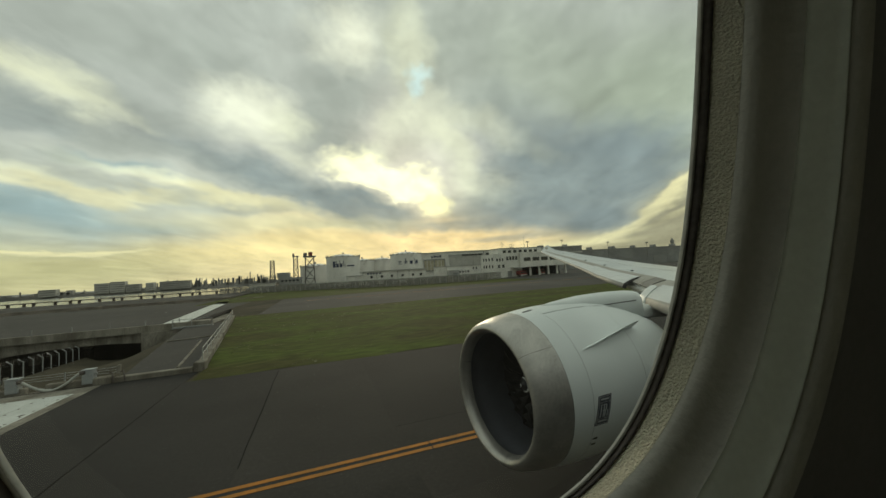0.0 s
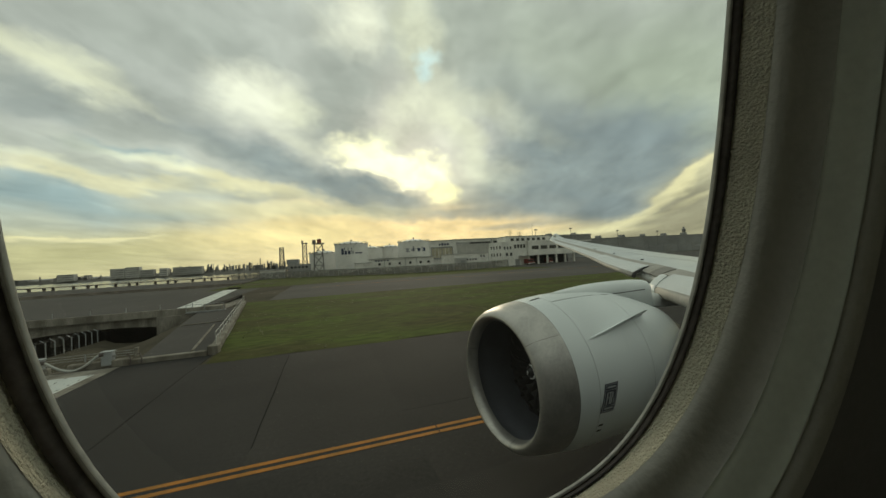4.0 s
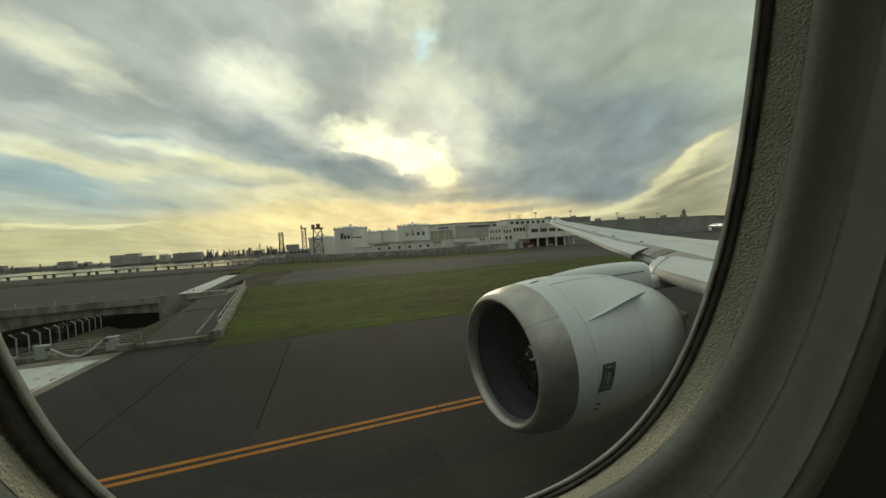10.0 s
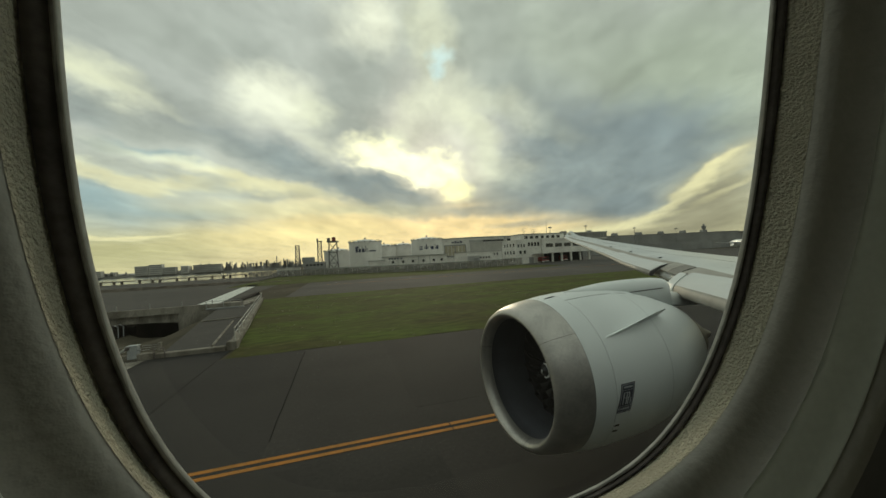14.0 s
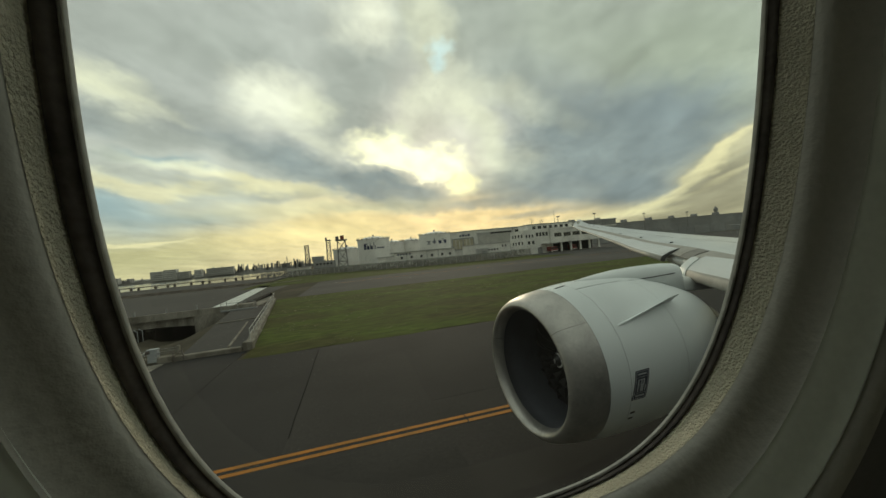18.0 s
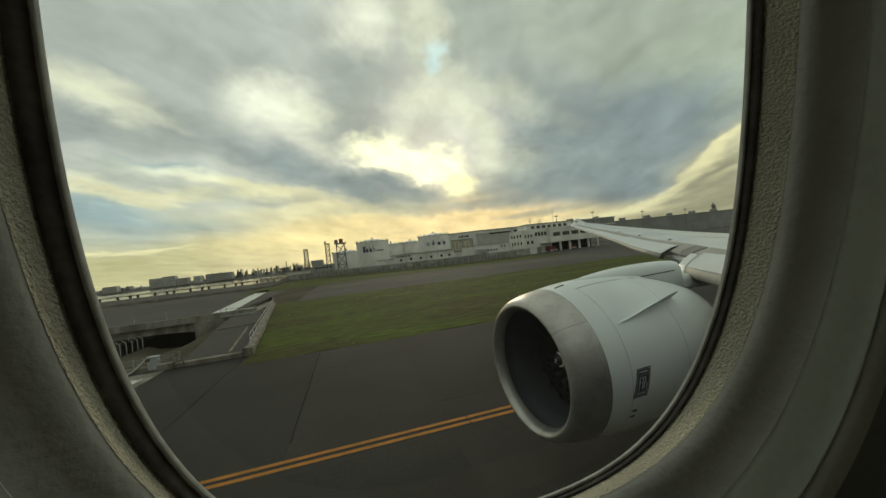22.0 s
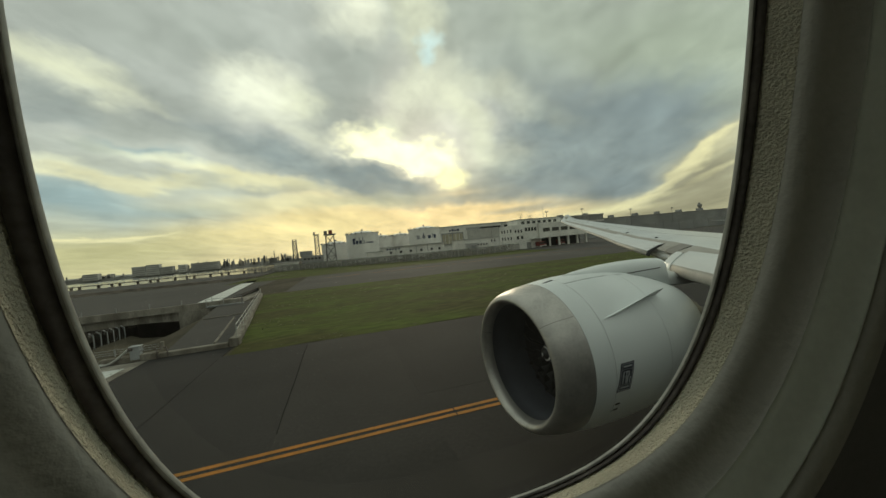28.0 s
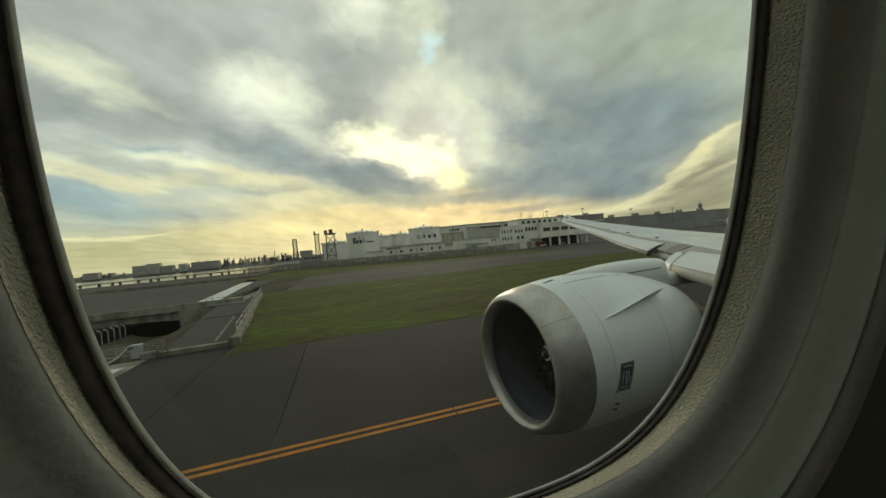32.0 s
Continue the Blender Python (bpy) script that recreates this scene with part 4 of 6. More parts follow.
    # cove under the inboard leading edge, its shade put into a darker grey
    part("under_skin", loft([[(x, y, z) for x, z in ((lerp_table(inner, y)[0] + 0.15, lerp_table(inner, y)[1] + 0.05), (lerp_table(inner, y)[0] + 1.6, lerp_table(inner, y)[1] - 0.25), (lerp_table(inner, y)[0] + 1.6, lerp_table(inner, y)[1] - 0.1), (lerp_table(inner, y)[0] + 0.3, lerp_table(inner, y)[1] + 0.25))] for y in (1.6, 4.5, 6.4, 8.4)]), "wing_shaded", w, "wing skin under the leading edge, shade put into its grey")
    part("tip_light", box(20.35, 20.62, 27.4, 27.55, 6.85, 7.06, bevel=0.03), "lip", w, "small tip light housing")
    return w


aircraft_wing()


# ---------------------------------------------------------------- ground, taxiways, water
def setting(name, bm, mat, label, category, kind="structure"):
    return tagged(part(name, bm, mat), label, category, kind=kind)


SHORE = [(-700, -3.3), (26.9, -3.3), (64, -8.9), (123, -22), (172, -31), (400, -62), (900, -110), (1500, -150), (4400, -150)]


def ground():
    bm = bmesh.new()
    prev = None
    for y, x in SHORE:
        cur = [bm.verts.new((x, y, -7.0)), bm.verts.new((x, y, -0.03)), bm.verts.new((4400, y, -0.03))]
        if prev:
            bm.faces.new((prev[0], prev[1], cur[1], cur[0]))
            bm.faces.new((prev[1], prev[2], cur[2], cur[1]))
        prev = cur
    setting("ground", bm, "soil", "bare airfield ground reaching the horizon", "ground")
    setting("water", sheet(-4400, -2, -700, 4400, -5.5), "water", "dark harbour water under the bridges", "water")


ground()
setting("road_taxiway", box(-3.3, 2500, -60, 24.0, -0.30, 0.0), "asphalt", "worn grey asphalt taxiway", "taxiway")
setting("road_bridge_deck", box(-700, -3.304, -60, 26.4, -1.6, 0.0), "asphalt_new", "dark asphalt taxiway bridge deck", "bridge deck")
setting("road_parallel_taxiway", box(-5.6, 2500, 65.0, 112.0, -0.3, 0.0), "asphalt_old", "pale parallel taxiway", "taxiway")
setting("road_apron", box(86, 330, 112.004, 300, -0.3, -0.004), "asphalt_old", "pale apron beside the buildings", "apron")

# paving strips of slightly different age
for x0, x1, y0, y1 in ((-3.2, 1.6, -20, 23.9), (6.4, 30, 12.6, 23.6), (1.6, 6.4, 2, 10.2), (40, 90, -10, 9)):
    setting("road_patch", box(x0, x1, y0, y1, -0.01, 0.004), "asphalt_patch" if x0 == 1.6 else "asphalt_new", "darker asphalt repair patch", "pavement")


def crack_seals():
    """Wandering bitumen seals and dragged rubber marks on the asphalt."""
    rnd = random.Random(21)
    g = thing("crack_seal", "dark bitumen crack seals on the taxiway asphalt", "crack seal", kind="structure")
    for x, y, ang, ln in ((-3.3, 12.5, 90, 11), (1.6, 12, 90, 11.5), (-30, 15, 4, 16), (14, 12.4, 88, 9), (-40, 20, 88, 6)):
        bm = bmesh.new()
        prev = None
        a = radians(ang)
        off = 0.0
        n = int(ln / 0.5)
        for k in range(n + 1):
            off += rnd.gauss(0, 0.008)
            t = k * 0.5
            cx, cy = x + t * math.cos(a) - off * math.sin(a), y + t * math.sin(a) + off * math.cos(a)
            wd = 0.016 + 0.006 * rnd.random()
            cur = (bm.verts.new((cx + wd * math.sin(a), cy - wd * math.cos(a), 0.0065)), bm.verts.new((cx - wd * math.sin(a), cy + wd * math.cos(a), 0.0065)))
            if prev:
                bm.faces.new((prev[0], cur[0], cur[1], prev[1]))
            prev = cur
        part("seal", bm, "bitumen", g)


crack_seals()


def stripe(y, x0, x1, width, label):
    """A painted stripe laid as separate lengths."""
    g = thing("lane_marking", label, "road marking", kind="structure")
    x = x0
    rnd = random.Random(7)
    while x < x1:
        e = min(x + 11.9, x1)
        part("paint", box(x, e, y - width / 2 + rnd.uniform(-0.006, 0.006), y + width / 2, 0.004, 0.009), "yellow", g)
        x = e + 0.04
    return g


stripe(10.60, -160, 160, 0.17, "orange-yellow taxiway edge stripe on asphalt")
stripe(10.94, -160, 160, 0.17, "orange-yellow taxiway edge stripe on asphalt")
stripe(-2.6, -160, 160, 0.2, "orange-yellow taxiway centre stripe on asphalt")
stripe(95.0, 0, 300, 0.3, "faded yellow centre stripe of the parallel taxiway")
setting("kerb_line", box(-160, -12.7, 25.2, 25.45, 0.004, 0.012), "white_line", "worn white line beside the parapet", "road marking")


def grass_field(name, x0, x1, y0, y1, label):
    bm = bmesh.new()
    nx, ny = 70, 12
    g = []
    for i in range(nx + 1):
        row = []
        for j in range(ny + 1):
            x = x0 + (x1 - x0) * (i / nx) ** 1.7
            y = y0 + (y1 - y0) * j / ny
            if j == 0:
                y += 0.5 * noise.noise((x * 0.35, 3, 0)) + 0.2 * noise.noise((x * 1.5, 9, 0))
            if i == 0:
                x = -3.0 - 5.6 * (y - 26.9) / 37.1 if y > 26.9 else -3.0
            row.append(bm.verts.new((x, y, 0.006 if j == 0 else 0.05 + 0.10 * noise.noise((x * 0.12, y * 0.12, 1)) * (0.2 if j in (0, ny) else 1))))
        g.append(row)
    for i in range(nx):
        for j in range(ny):
            bm.faces.new((g[i][j], g[i + 1][j], g[i + 1][j + 1], g[i][j + 1]))
    return setting(name, bm, "grass", label, "grass", "structure")


grass_field("ground_grass", -3, 420, 24.0, 65.0, "green and dry mown airfield grass strip")


def tufts(name, x0, x1, y0, y1, count, mat, hmin, hmax, seed, label, near=1.0, clump=0.0):
    rnd = random.Random(seed)
    vs, fs = [], []
    made = 0
    while made < count:
        x = x0 + (x1 - x0) * rnd.random() ** near
        y = y0 + (y1 - y0) * rnd.random()
        if x < -3.0 - 5.6 * max(0, y - 26.9) / 37.1:
            made += 1
            continue
        if clump and noise.noise((x * 0.10, y * 0.16, 5)) < clump * (1 + 0.5 * rnd.random()):
            made += 1
            continue
        made += 1
        for _ in range(4):
            a = rnd.uniform(0, 6.283)
            h = rnd.uniform(hmin, hmax)
            w = 0.03 + h * 0.12
            bx, by = x + rnd.gauss(0, 0.12), y + rnd.gauss(0, 0.12)
            k = len(vs)
            vs += [(bx - w * math.cos(a), by - w * math.sin(a), 0.05), (bx + w * math.cos(a), by + w * math.sin(a), 0.05), (bx + rnd.gauss(0, h * 1.2), by + rnd.gauss(0, h * 1.2), h + 0.10)]
            fs.append((k, k + 1, k + 2))
    me = bpy.data.meshes.new(name)
    me.from_pydata(vs, [], fs)
    me.materials.append(M[mat])
    return tagged(new(name, me), label, "grass", kind="stuff")


tufts("dry_grass", -9, 90, 24.2, 64.0, 1500, "straw", 0.02, 0.05, 2, "pale dry seed heads among the grass", 1.3, 0.12)

FENCE = [(-40, 192), (-13, 190), (7, 174), (24, 155), (42, 142), (62, 141), (80, 143), (88, 150)]
bmv = bmesh.new()
for (xa, ya), (xb, yb) in zip(FENCE, FENCE[1:]):
    v = [bmv.verts.new(p) for p in ((xa if xa > -28 else -28, 112.2, 0.03), (min(xb, 85.8), 112.2, 0.03), (min(xb, 85.8), yb + 1, 0.03), (xa if xa > -28 else -28, ya + 1, 0.03))]
    bmv.faces.new(v)
setting("ground_verge", bmv, "grass", "narrow green verge along the airport fence", "grass")


# ---------------------------------------------------------------- joint between land and bridge
def expansion_joint():
    """White steel cover plates across the taxiway where the bridge begins."""
    j = thing("expansion_joint", "white painted steel expansion joint plates with rust marks", "expansion joint", kind="structure")
    part("bed", box(-12.75, -8.0, -30, 26.2, -0.02, 0.006), "concrete", j, "concrete bed beside the plates")
    plate = None
    for col, x0 in enumerate((-12.3, -11.05, -9.8)):
        for row in range(10):
            y = 24.9 - row * 5.4
            if plate is None:
                plate = part("plate", box(-0.61, 0.61, -2.68, 2.68, -0.01, 0.022, bevel=0.008), "plate", j)
                plate.matrix_basis = pose(x0 + 0.62, y - 2.7, 0)
            else:
                same("plate", plate, j, pose(x0 + 0.62, y - 2.7, 0.001 * ((row + col) % 2)))
    bolt = None
    for x in (-12.15, -11.2, -9.7, -8.72):
        for k in range(34):
            m = pose(x, 24.7 - k * 0.8, 0.024)
            if bolt is None:
                bolt = part("bolt", lathe([(0.0, 0.05), (0.012, 0.045), (0.014, 0.001)], "z", 6), "rust", j)
                bolt.matrix_basis = m
            else:
                same("bolt", bolt, j, m)
    rnd = random.Random(4)
    for cx, cy, n, sx, sy in ((-11.4, 20.5, 6, 0.28, 0.6), (-9.4, 14.0, 14, 0.5, 0.35), (-10.4, 11.6, 10, 0.4, 0.4), (-9.3, 8.4, 12, 0.7, 0.25), (-11.2, 17.0, 4, 0.3, 0.3), (-8.9, 21.0, 4, 0.1, 0.5)):
        bm = bmesh.new()
        for _ in range(n):
            x, y, a, b = cx + rnd.gauss(0, sx), cy + rnd.gauss(0, sy), rnd.uniform(0.04, 0.16), rnd.uniform(0.06, 0.34)
            ring_v = [bm.verts.new((x + a * rnd.uniform(0.5, 1.1) * math.cos(t * 0.785), y + b * rnd.uniform(0.5, 1.1) * math.sin(t * 0.785), 0.0275)) for t in range(8)]
            bm.faces.new(ring_v)
        part("rust_patch", bm, "rust", j, "brown rust where paint has flaked")


expansion_joint()


def far_joint():
    j = thing("far_expansion_joint", "pale steel joint plates on the second bridge", "expansion joint", kind="structure")
    for k in range(6):
        y0 = 64 + k * 10
        bm = bmesh.new()
        s = lambda y: -18.2 - 0.11 * (y - 64)
        v = [bm.verts.new(p) for p in ((s(y0), y0, 0.03), (s(y0) + 3.2, y0, 0.03), (s(y0 + 9.9) + 3.2, y0 + 9.9, 0.03), (s(y0 + 9.9), y0 + 9.9, 0.03))]
        bm.faces.new(v)
        part("plate", bm, "plate", j)


def cabinet(x, y, h):
    c = thing("junction_box", "grey steel junction box on the bridge parapet", "junction box", pose(x, y, 0.1), group="junction boxes")
    part("body", box(-0.27, 0.27, -0.2, 0.2, 0, h, bevel=0.03), "box_grey", c)
    part("lid", box(-0.30, 0.30, -0.23, 0.23, h + 0.002, h + 0.05, bevel=0.01), "box_grey", c)
    part("conduit", tube([(0.27, -0.1, h * 0.7), (0.42, -0.1, h * 0.7)], 0.06, 8), "steel", c)
    return c


def parapets():
    """Low concrete walls along the near bridge and the land corner."""
    p = thing("parapet", "low weathered concrete parapet along the taxiway bridge", "parapet", kind="structure")
    x = -13.2
    base = None
    for k in range(26):
        if base is None:
            base = part("parapet_block", box(-4.98, 0, 26.4, 26.85, -0.9, 0.42, bevel=0.04), "concrete", p)
            base.matrix_basis = pose(x, 0, 0)
        else:
            same("parapet_block", base, p, pose(x - 5 * k, 0, 0))
    part("parapet_block", box(-7.6, -3.64, 26.4, 26.85, -0.9, 0.30, bevel=0.04), "concrete", p)
    part("parapet_block", box(-8.48, -7.62, 26.3, 26.85, -0.9, 0.40, bevel=0.04), "concrete", p)
    part("parapet_block", box(-10.65, -8.5, 26.5, 26.85, -0.9, 0.36, bevel=0.05), "concrete", p)
    part("parapet_block", box(-13.18, -11.5, 26.5, 26.85, -0.9, 0.30, bevel=0.05), "concrete", p)
    part("parapet_block", box(-11.49, -10.66, 26.62, 26.85, -0.9, -0.02, bevel=0.05), "concrete_dark", p)
    for x in (-7.55, -7.0):
        part("cable_clip", tube([(x, 26.35, 0.05), (x, 26.33, 0.40), (x - 0.12, 26.5, 0.62), (x - 0.3, 26.6, 0.58)], 0.035, 6), "rubber", p, "black cable clip")
    r = thing("guard_rail", "concrete posts with thin steel rails on the parapet", "guard rail")
    post = thin = None
    for k in range(26):
        m = pose(x - 0.4 - 5 * k, 26.72, 0.42)
        if post is None:
            post = part("post", box(-0.10, 0.10, -0.1, 0.1, 0, 0.55, bevel=0.03), "concrete", r)
            post.matrix_basis = m
            thin = part("thin_post", box(-0.03, 0.03, -0.03, 0.03, 0, 0.46), "steel", r)
            thin.matrix_basis = pose(x - 2.9, 26.72, 0.42)
        else:
            same("post", post, r, m)
            same("thin_post", thin, r, pose(x - 2.9 - 5 * k, 26.72, 0.42))
    for z in (0.56, 0.70, 0.84):
        part("rail", tube([(x - 0.4, 26.72, z), (x - 126, 26.72, z)], 0.014, 6), "steel", r)
    w = thing("retaining_wall", "pale concrete retaining wall beside the grass", "retaining wall", kind="structure")
    prev = (-3.3, 26.9)
    for k in range(1, 6):
        f = k / 5
        cur = (-3.3 - 5.6 * f, 26.9 + 37.1 * f)
        bm = bmesh.new()
        a = [(prev[0] - 0.25, prev[1]), (prev[0] + 0.25, prev[1]), (cur[0] + 0.25, cur[1] - 0.06), (cur[0] - 0.25, cur[1] - 0.06)]
        loft([[(px, py, -2.5) for px, py in a], [(px, py, 0.42) for px, py in a]], bm=bm)
        part("wall_block", bm, "concrete", w)
        prev = cur
    part("corner_post", box(-3.62, -2.98, 26.55, 27.2, -0.5, 0.55, bevel=0.04), "concrete", w)
    # thin pipe railing on the retaining wall
    g = thing("pipe_railing", "thin pale pipe railing on the retaining wall", "railing")
    upright = None
    for k in range(15):
        f = (k + 0.4) / 15
        m = pose(-3.3 - 5.6 * f, 26.9 + 37.1 * f, 0.42)
        if upright is None:
            upright = part("post", tube([(0, 0, 0), (0, 0, 0.85)], 0.035, 6), "cable", g)
            upright.matrix_basis = m
        else:
            same("post", upright, g, m)
    for z in (0.85, 1.24):
        part("rail", tube([(-3.45, 27.9, z), (-8.8, 63.4, z)], 0.028, 6), "cable", g)
    # lower paved shelf inside the corner, then an earth bank down to the channel
    e = thing("embankment", "low paved shelf with kerb lines above a bare earth bank", "embankment", kind="structure")
    bm = bmesh.new()
    shelf = [(-3.55, 26.87, -0.45), (-8.6, 26.87, -0.47), (-9.0, 31, -0.5), (-12.2, 48, -0.5), (-14.4, 60.8, -0.5), (-9.1, 63.9, -0.45)]
    bm.faces.new([bm.verts.new(q) for q in shelf])
    part("shelf", bm, "asphalt_old", e, "dark paved shelf")
    bm = bmesh.new()
    rnd = random.Random(3)
    edge = [(-8.6, 26.87, -0.475), (-9.0, 31, -0.505), (-10.6, 39.5, -0.505), (-12.2, 48, -0.505), (-13.3, 54, -0.505), (-14.4, 60.8, -0.505)]
    toe = [(-19.5, 26.87, -2.2), (-20.0, 31, -2.0), (-21.75, 40, -1.95), (-23.2, 48, -2.45), (-24.3, 54, -2.8), (-25.4, 60.5, -3.2)]
    rows = []
    for k in range(6):
        a, b = Vector(edge[k]), Vector(toe[k])
        row = []
        for i in range(9):
            f = i / 8
            q = a.lerp(b, f)
            q.z -= (0.3, 0.4, 0.7, 1.0, 1.6, 1.9)[k] * math.sin(math.pi * f)
            if 0 < i < 8:
                q += Vector((rnd.gauss(0, 0.15), rnd.gauss(0, 0.2), rnd.gauss(0, 0.10)))
            row.append(bm.verts.new(q))
        row.append(bm.verts.new(b + Vector((-0.2, 0, -5))))
        rows.append(row)
    for r0, r1 in zip(rows, rows[1:]):
        for i in range(9):
            bm.faces.new((r0[i], r0[i + 1], r1[i + 1], r1[i]))
    part("earth_bank", bm, "soil", e, "bare brown earth bank", smooth=True)
    part("kerb_rib", tube([(-5.8, 30.8, -0.44), (-8.0, 44.6, -0.44)], 0.10, 6), "concrete", e, "raised concrete rib")
    part("kerb_rib", tube([(-11.7, 46.3, -0.44), (-6.5, 47.1, -0.40)], 0.09, 6), "concrete", e, "raised concrete rib")
    part("drain_pipe", tube([(-4.15, 28.6, -0.38), (-3.95, 30, -0.1), (-4.1, 34, -0.05), (-6.4, 48, -0.05), (-8.9, 62, -0.05)], 0.09, 8), "steel", e, "pale pipe along the wall foot")


far_joint()
cabinet(-12.0, 26.6, 0.75)
cabinet(-8.75, 26.6, 0.8)
parapets()

cb = thing("cable", "pale cable drooping between two junction boxes", "cable")
part("sheath", tube([(-11.65 + 2.62 * k / 20, 26.38, 0.72 - 0.74 * math.sin(math.pi * k / 20) ** 1.15 + 0.10 * k / 20) for k in range(21)], 0.075, 8), "cable", cb, smooth=True)
part("sheath", tube([(-11.65 + 1.3 * k / 8, 26.44, 0.60 - 0.52 * math.sin(math.pi * 0.5 * k / 8)) for k in range(9)], 0.05, 8), "cable", cb, smooth=True)
for x, z in ((-11.72, 0.70), (-9.06, 0.80)):
    part("gland", tube([(x, 26.38, z), (x + 0.2, 26.38, z)], 0.11, 8), "rubber", cb, "black cable gland")


def slope_fence():
    f = thing("bent_top_fence", "galvanised fence with bent-out post tops on the channel edge", "fence")
    a, b = Vector((-21.75, 40, -1.95)), Vector((-25.1, 58.5, -3.1))
    first = None
    n = 11
    for k in range(n):
        q = a.lerp(b, k / (n - 1))
        m = pose(q.x, q.y, q.z - 0.2)
        if first is None:
            first = part("post", tube([(0, 0, 0), (0, 0, 1.65), (-0.36, -0.1, 2.0)], 0.055, 6), "steel", f)
            first.matrix_basis = m
        else:
            same("post", first, f, m)
    for dx, dz in ((0, 0.2), (0, 1.4), (-0.14, 1.6), (-0.28, 1.74)):
        part("wire", tube([a + Vector((dx, 0, dz)), b + Vector((dx, 0, dz))], 0.004, 5), "steel", f)


slope_fence()


def second_bridge():
    b = thing("taxiway_bridge", "long concrete taxiway bridge on piers over dark water", "bridge", kind="structure")
    xr = -14.2
    part("deck", box(-700, xr, 61.4, 138, -0.5, 0.0), "asphalt_old", b, "pale asphalt deck")
    part("edge_beam", box(-700, xr, 61.0, 61.4, -0.75, 0.22), "concrete", b, "concrete edge beam")
    part("edge_beam", box(-700, xr, 138, 138.4, -0.75, 0.16), "concrete", b, "concrete edge beam")
    # girders with haunched soffit, span by span
    span = 24.0
    girder = None
    for k in range(9):
        x1 = xr - 0.4 - span * k
        if girder is None:
            bm = bmesh.new()
            up, dn = [], []
            n = 16
            for i in range(n + 1):
                f = i / n
                dep = 1.35 + 1.15 * abs(2 * f - 1) ** 2.2
                up.append((-span * f, 0, -0.5))
                dn.append((-span * f, 0, -0.5 - dep))
            secs = [[(u[0], 0, u[2]), (u[0], 0.9, u[2]), (d[0], 0.9, d[2]), (d[0], 0, d[2])] for u, d in zip(up, dn)]
            girder = part("girder", loft(secs, bm=bm), "concrete", b, "haunched concrete girder")
            girder.matrix_basis = pose(x1, 61.6, 0)
        else:
            same("girder", girder, b, pose(x1, 61.6, 0))
        same("girder", girder, b, pose(x1, 88, 0))
        same("girder", girder, b, pose(x1, 116.5, 0))
    pier = None
    for k in range(1, 10):
        for y in (62.1, 75, 88.5, 103, 117):
            m = pose(xr - 0.4 - span * k, y, -7)
            if pier is None:
                pier = part("pier", lathe([(0, 0.75), (4.1, 0.75), (4.3, 1.0), (4.5, 1.0), (4.5, 0.01)], "z", 16), "concrete", b, "round concrete pier")
                pier.matrix_basis = m
            else:
                same("pier", pier, b, m)
    part("abutment", box(xr - 5.3, xr + 2.2, 60.7, 118, -7, -0.76), "concrete", b, "concrete abutment")
    part("end_wall", box(xr + 0.05, xr + 2.8, 61.0, 63.2, -1.8, 0.25, bevel=0.05), "concrete", b, "abutment wing wall")
    # added wall, no known part: hides bright water so the underside stays dark
    part("rear_wall", box(-700, xr - 1.2, 96, 97, -7, -0.5), "concrete_dark", b, "added dark wall closing the view under the deck")
    # service pipes slung under the near edge
    for k in (2, 3, 5):
        x = xr - span * k
        part("pipe", tube([(x - 0.5, 60.9, -2.2), (x + 6.5, 60.0, -5.2)], 0.22, 8), "steel", b, "sloping grey drain pipe")
    post = None
    for k in range(40):
        m = pose(xr - 1 - 4 * k, 61.2, 0.22)
        if post is None:
            post = part("rail_post", box(-0.04, 0.04, -0.04, 0.04, 0, 0.7), "steel", b)
            post.matrix_basis = m
        else:
            same("rail_post", post, b, m)
    # inspection platform at the abutment
    part("platform", box(xr - 1.6, xr + 3.4, 60.2, 61.0, -0.55, -0.35), "steel", b, "steel inspection platform")
    for x in (xr - 1.5, xr + 0.8, xr + 3.3):
        part("platform_post", box(x - 0.04, x + 0.04, 60.2, 60.28, -0.35, 0.7), "steel", b)
    part("platform_rail", tube([(xr - 1.5, 60.24, 0.68), (xr + 3.3, 60.24, 0.68)], 0.035, 6), "steel", b)


second_bridge()


def third_bridge():
    b = thing("far_road_bridge", "low grey road bridge far across the water", "bridge", kind="structure")
    part("deck", box(-900, -27, 150, 215, -0.35, 0.5), "asphalt_old", b)
    part("edge_beam", box(-900, -27, 149.5, 150, -0.45, 0.55), "concrete_dark", b)
    pier = None
    for k in range(36):
        m = pose(-34 - 22 * k, 152, -6)
        if pier is None:
            pier = part("pier", box(-0.9, 0.9, -0.7, 4, 0, 5.6), "concrete_dark", b)
            pier.matrix_basis = m
        else:
            same("pier", pier, b, m)
    t = thing("approach_trestle", "long low trestle of piles in the water", "trestle", kind="structure")
    part("deck", box(-420, -66, 396, 400, -1.2, -0.4), "concrete_dark", t)
    pile = None
    for k in range(34):
        m = pose(-70 - 10 * k - (4 if k % 3 == 0 else 0), 398, -6)
        if pile is None:
            pile = part("pile", box(-0.9, 0.9, -0.6, 0.6, 0, 4.9), "concrete_dark", t)
            pile.matrix_basis = m
        else:
            same("pile", pile, t, m)


third_bridge()


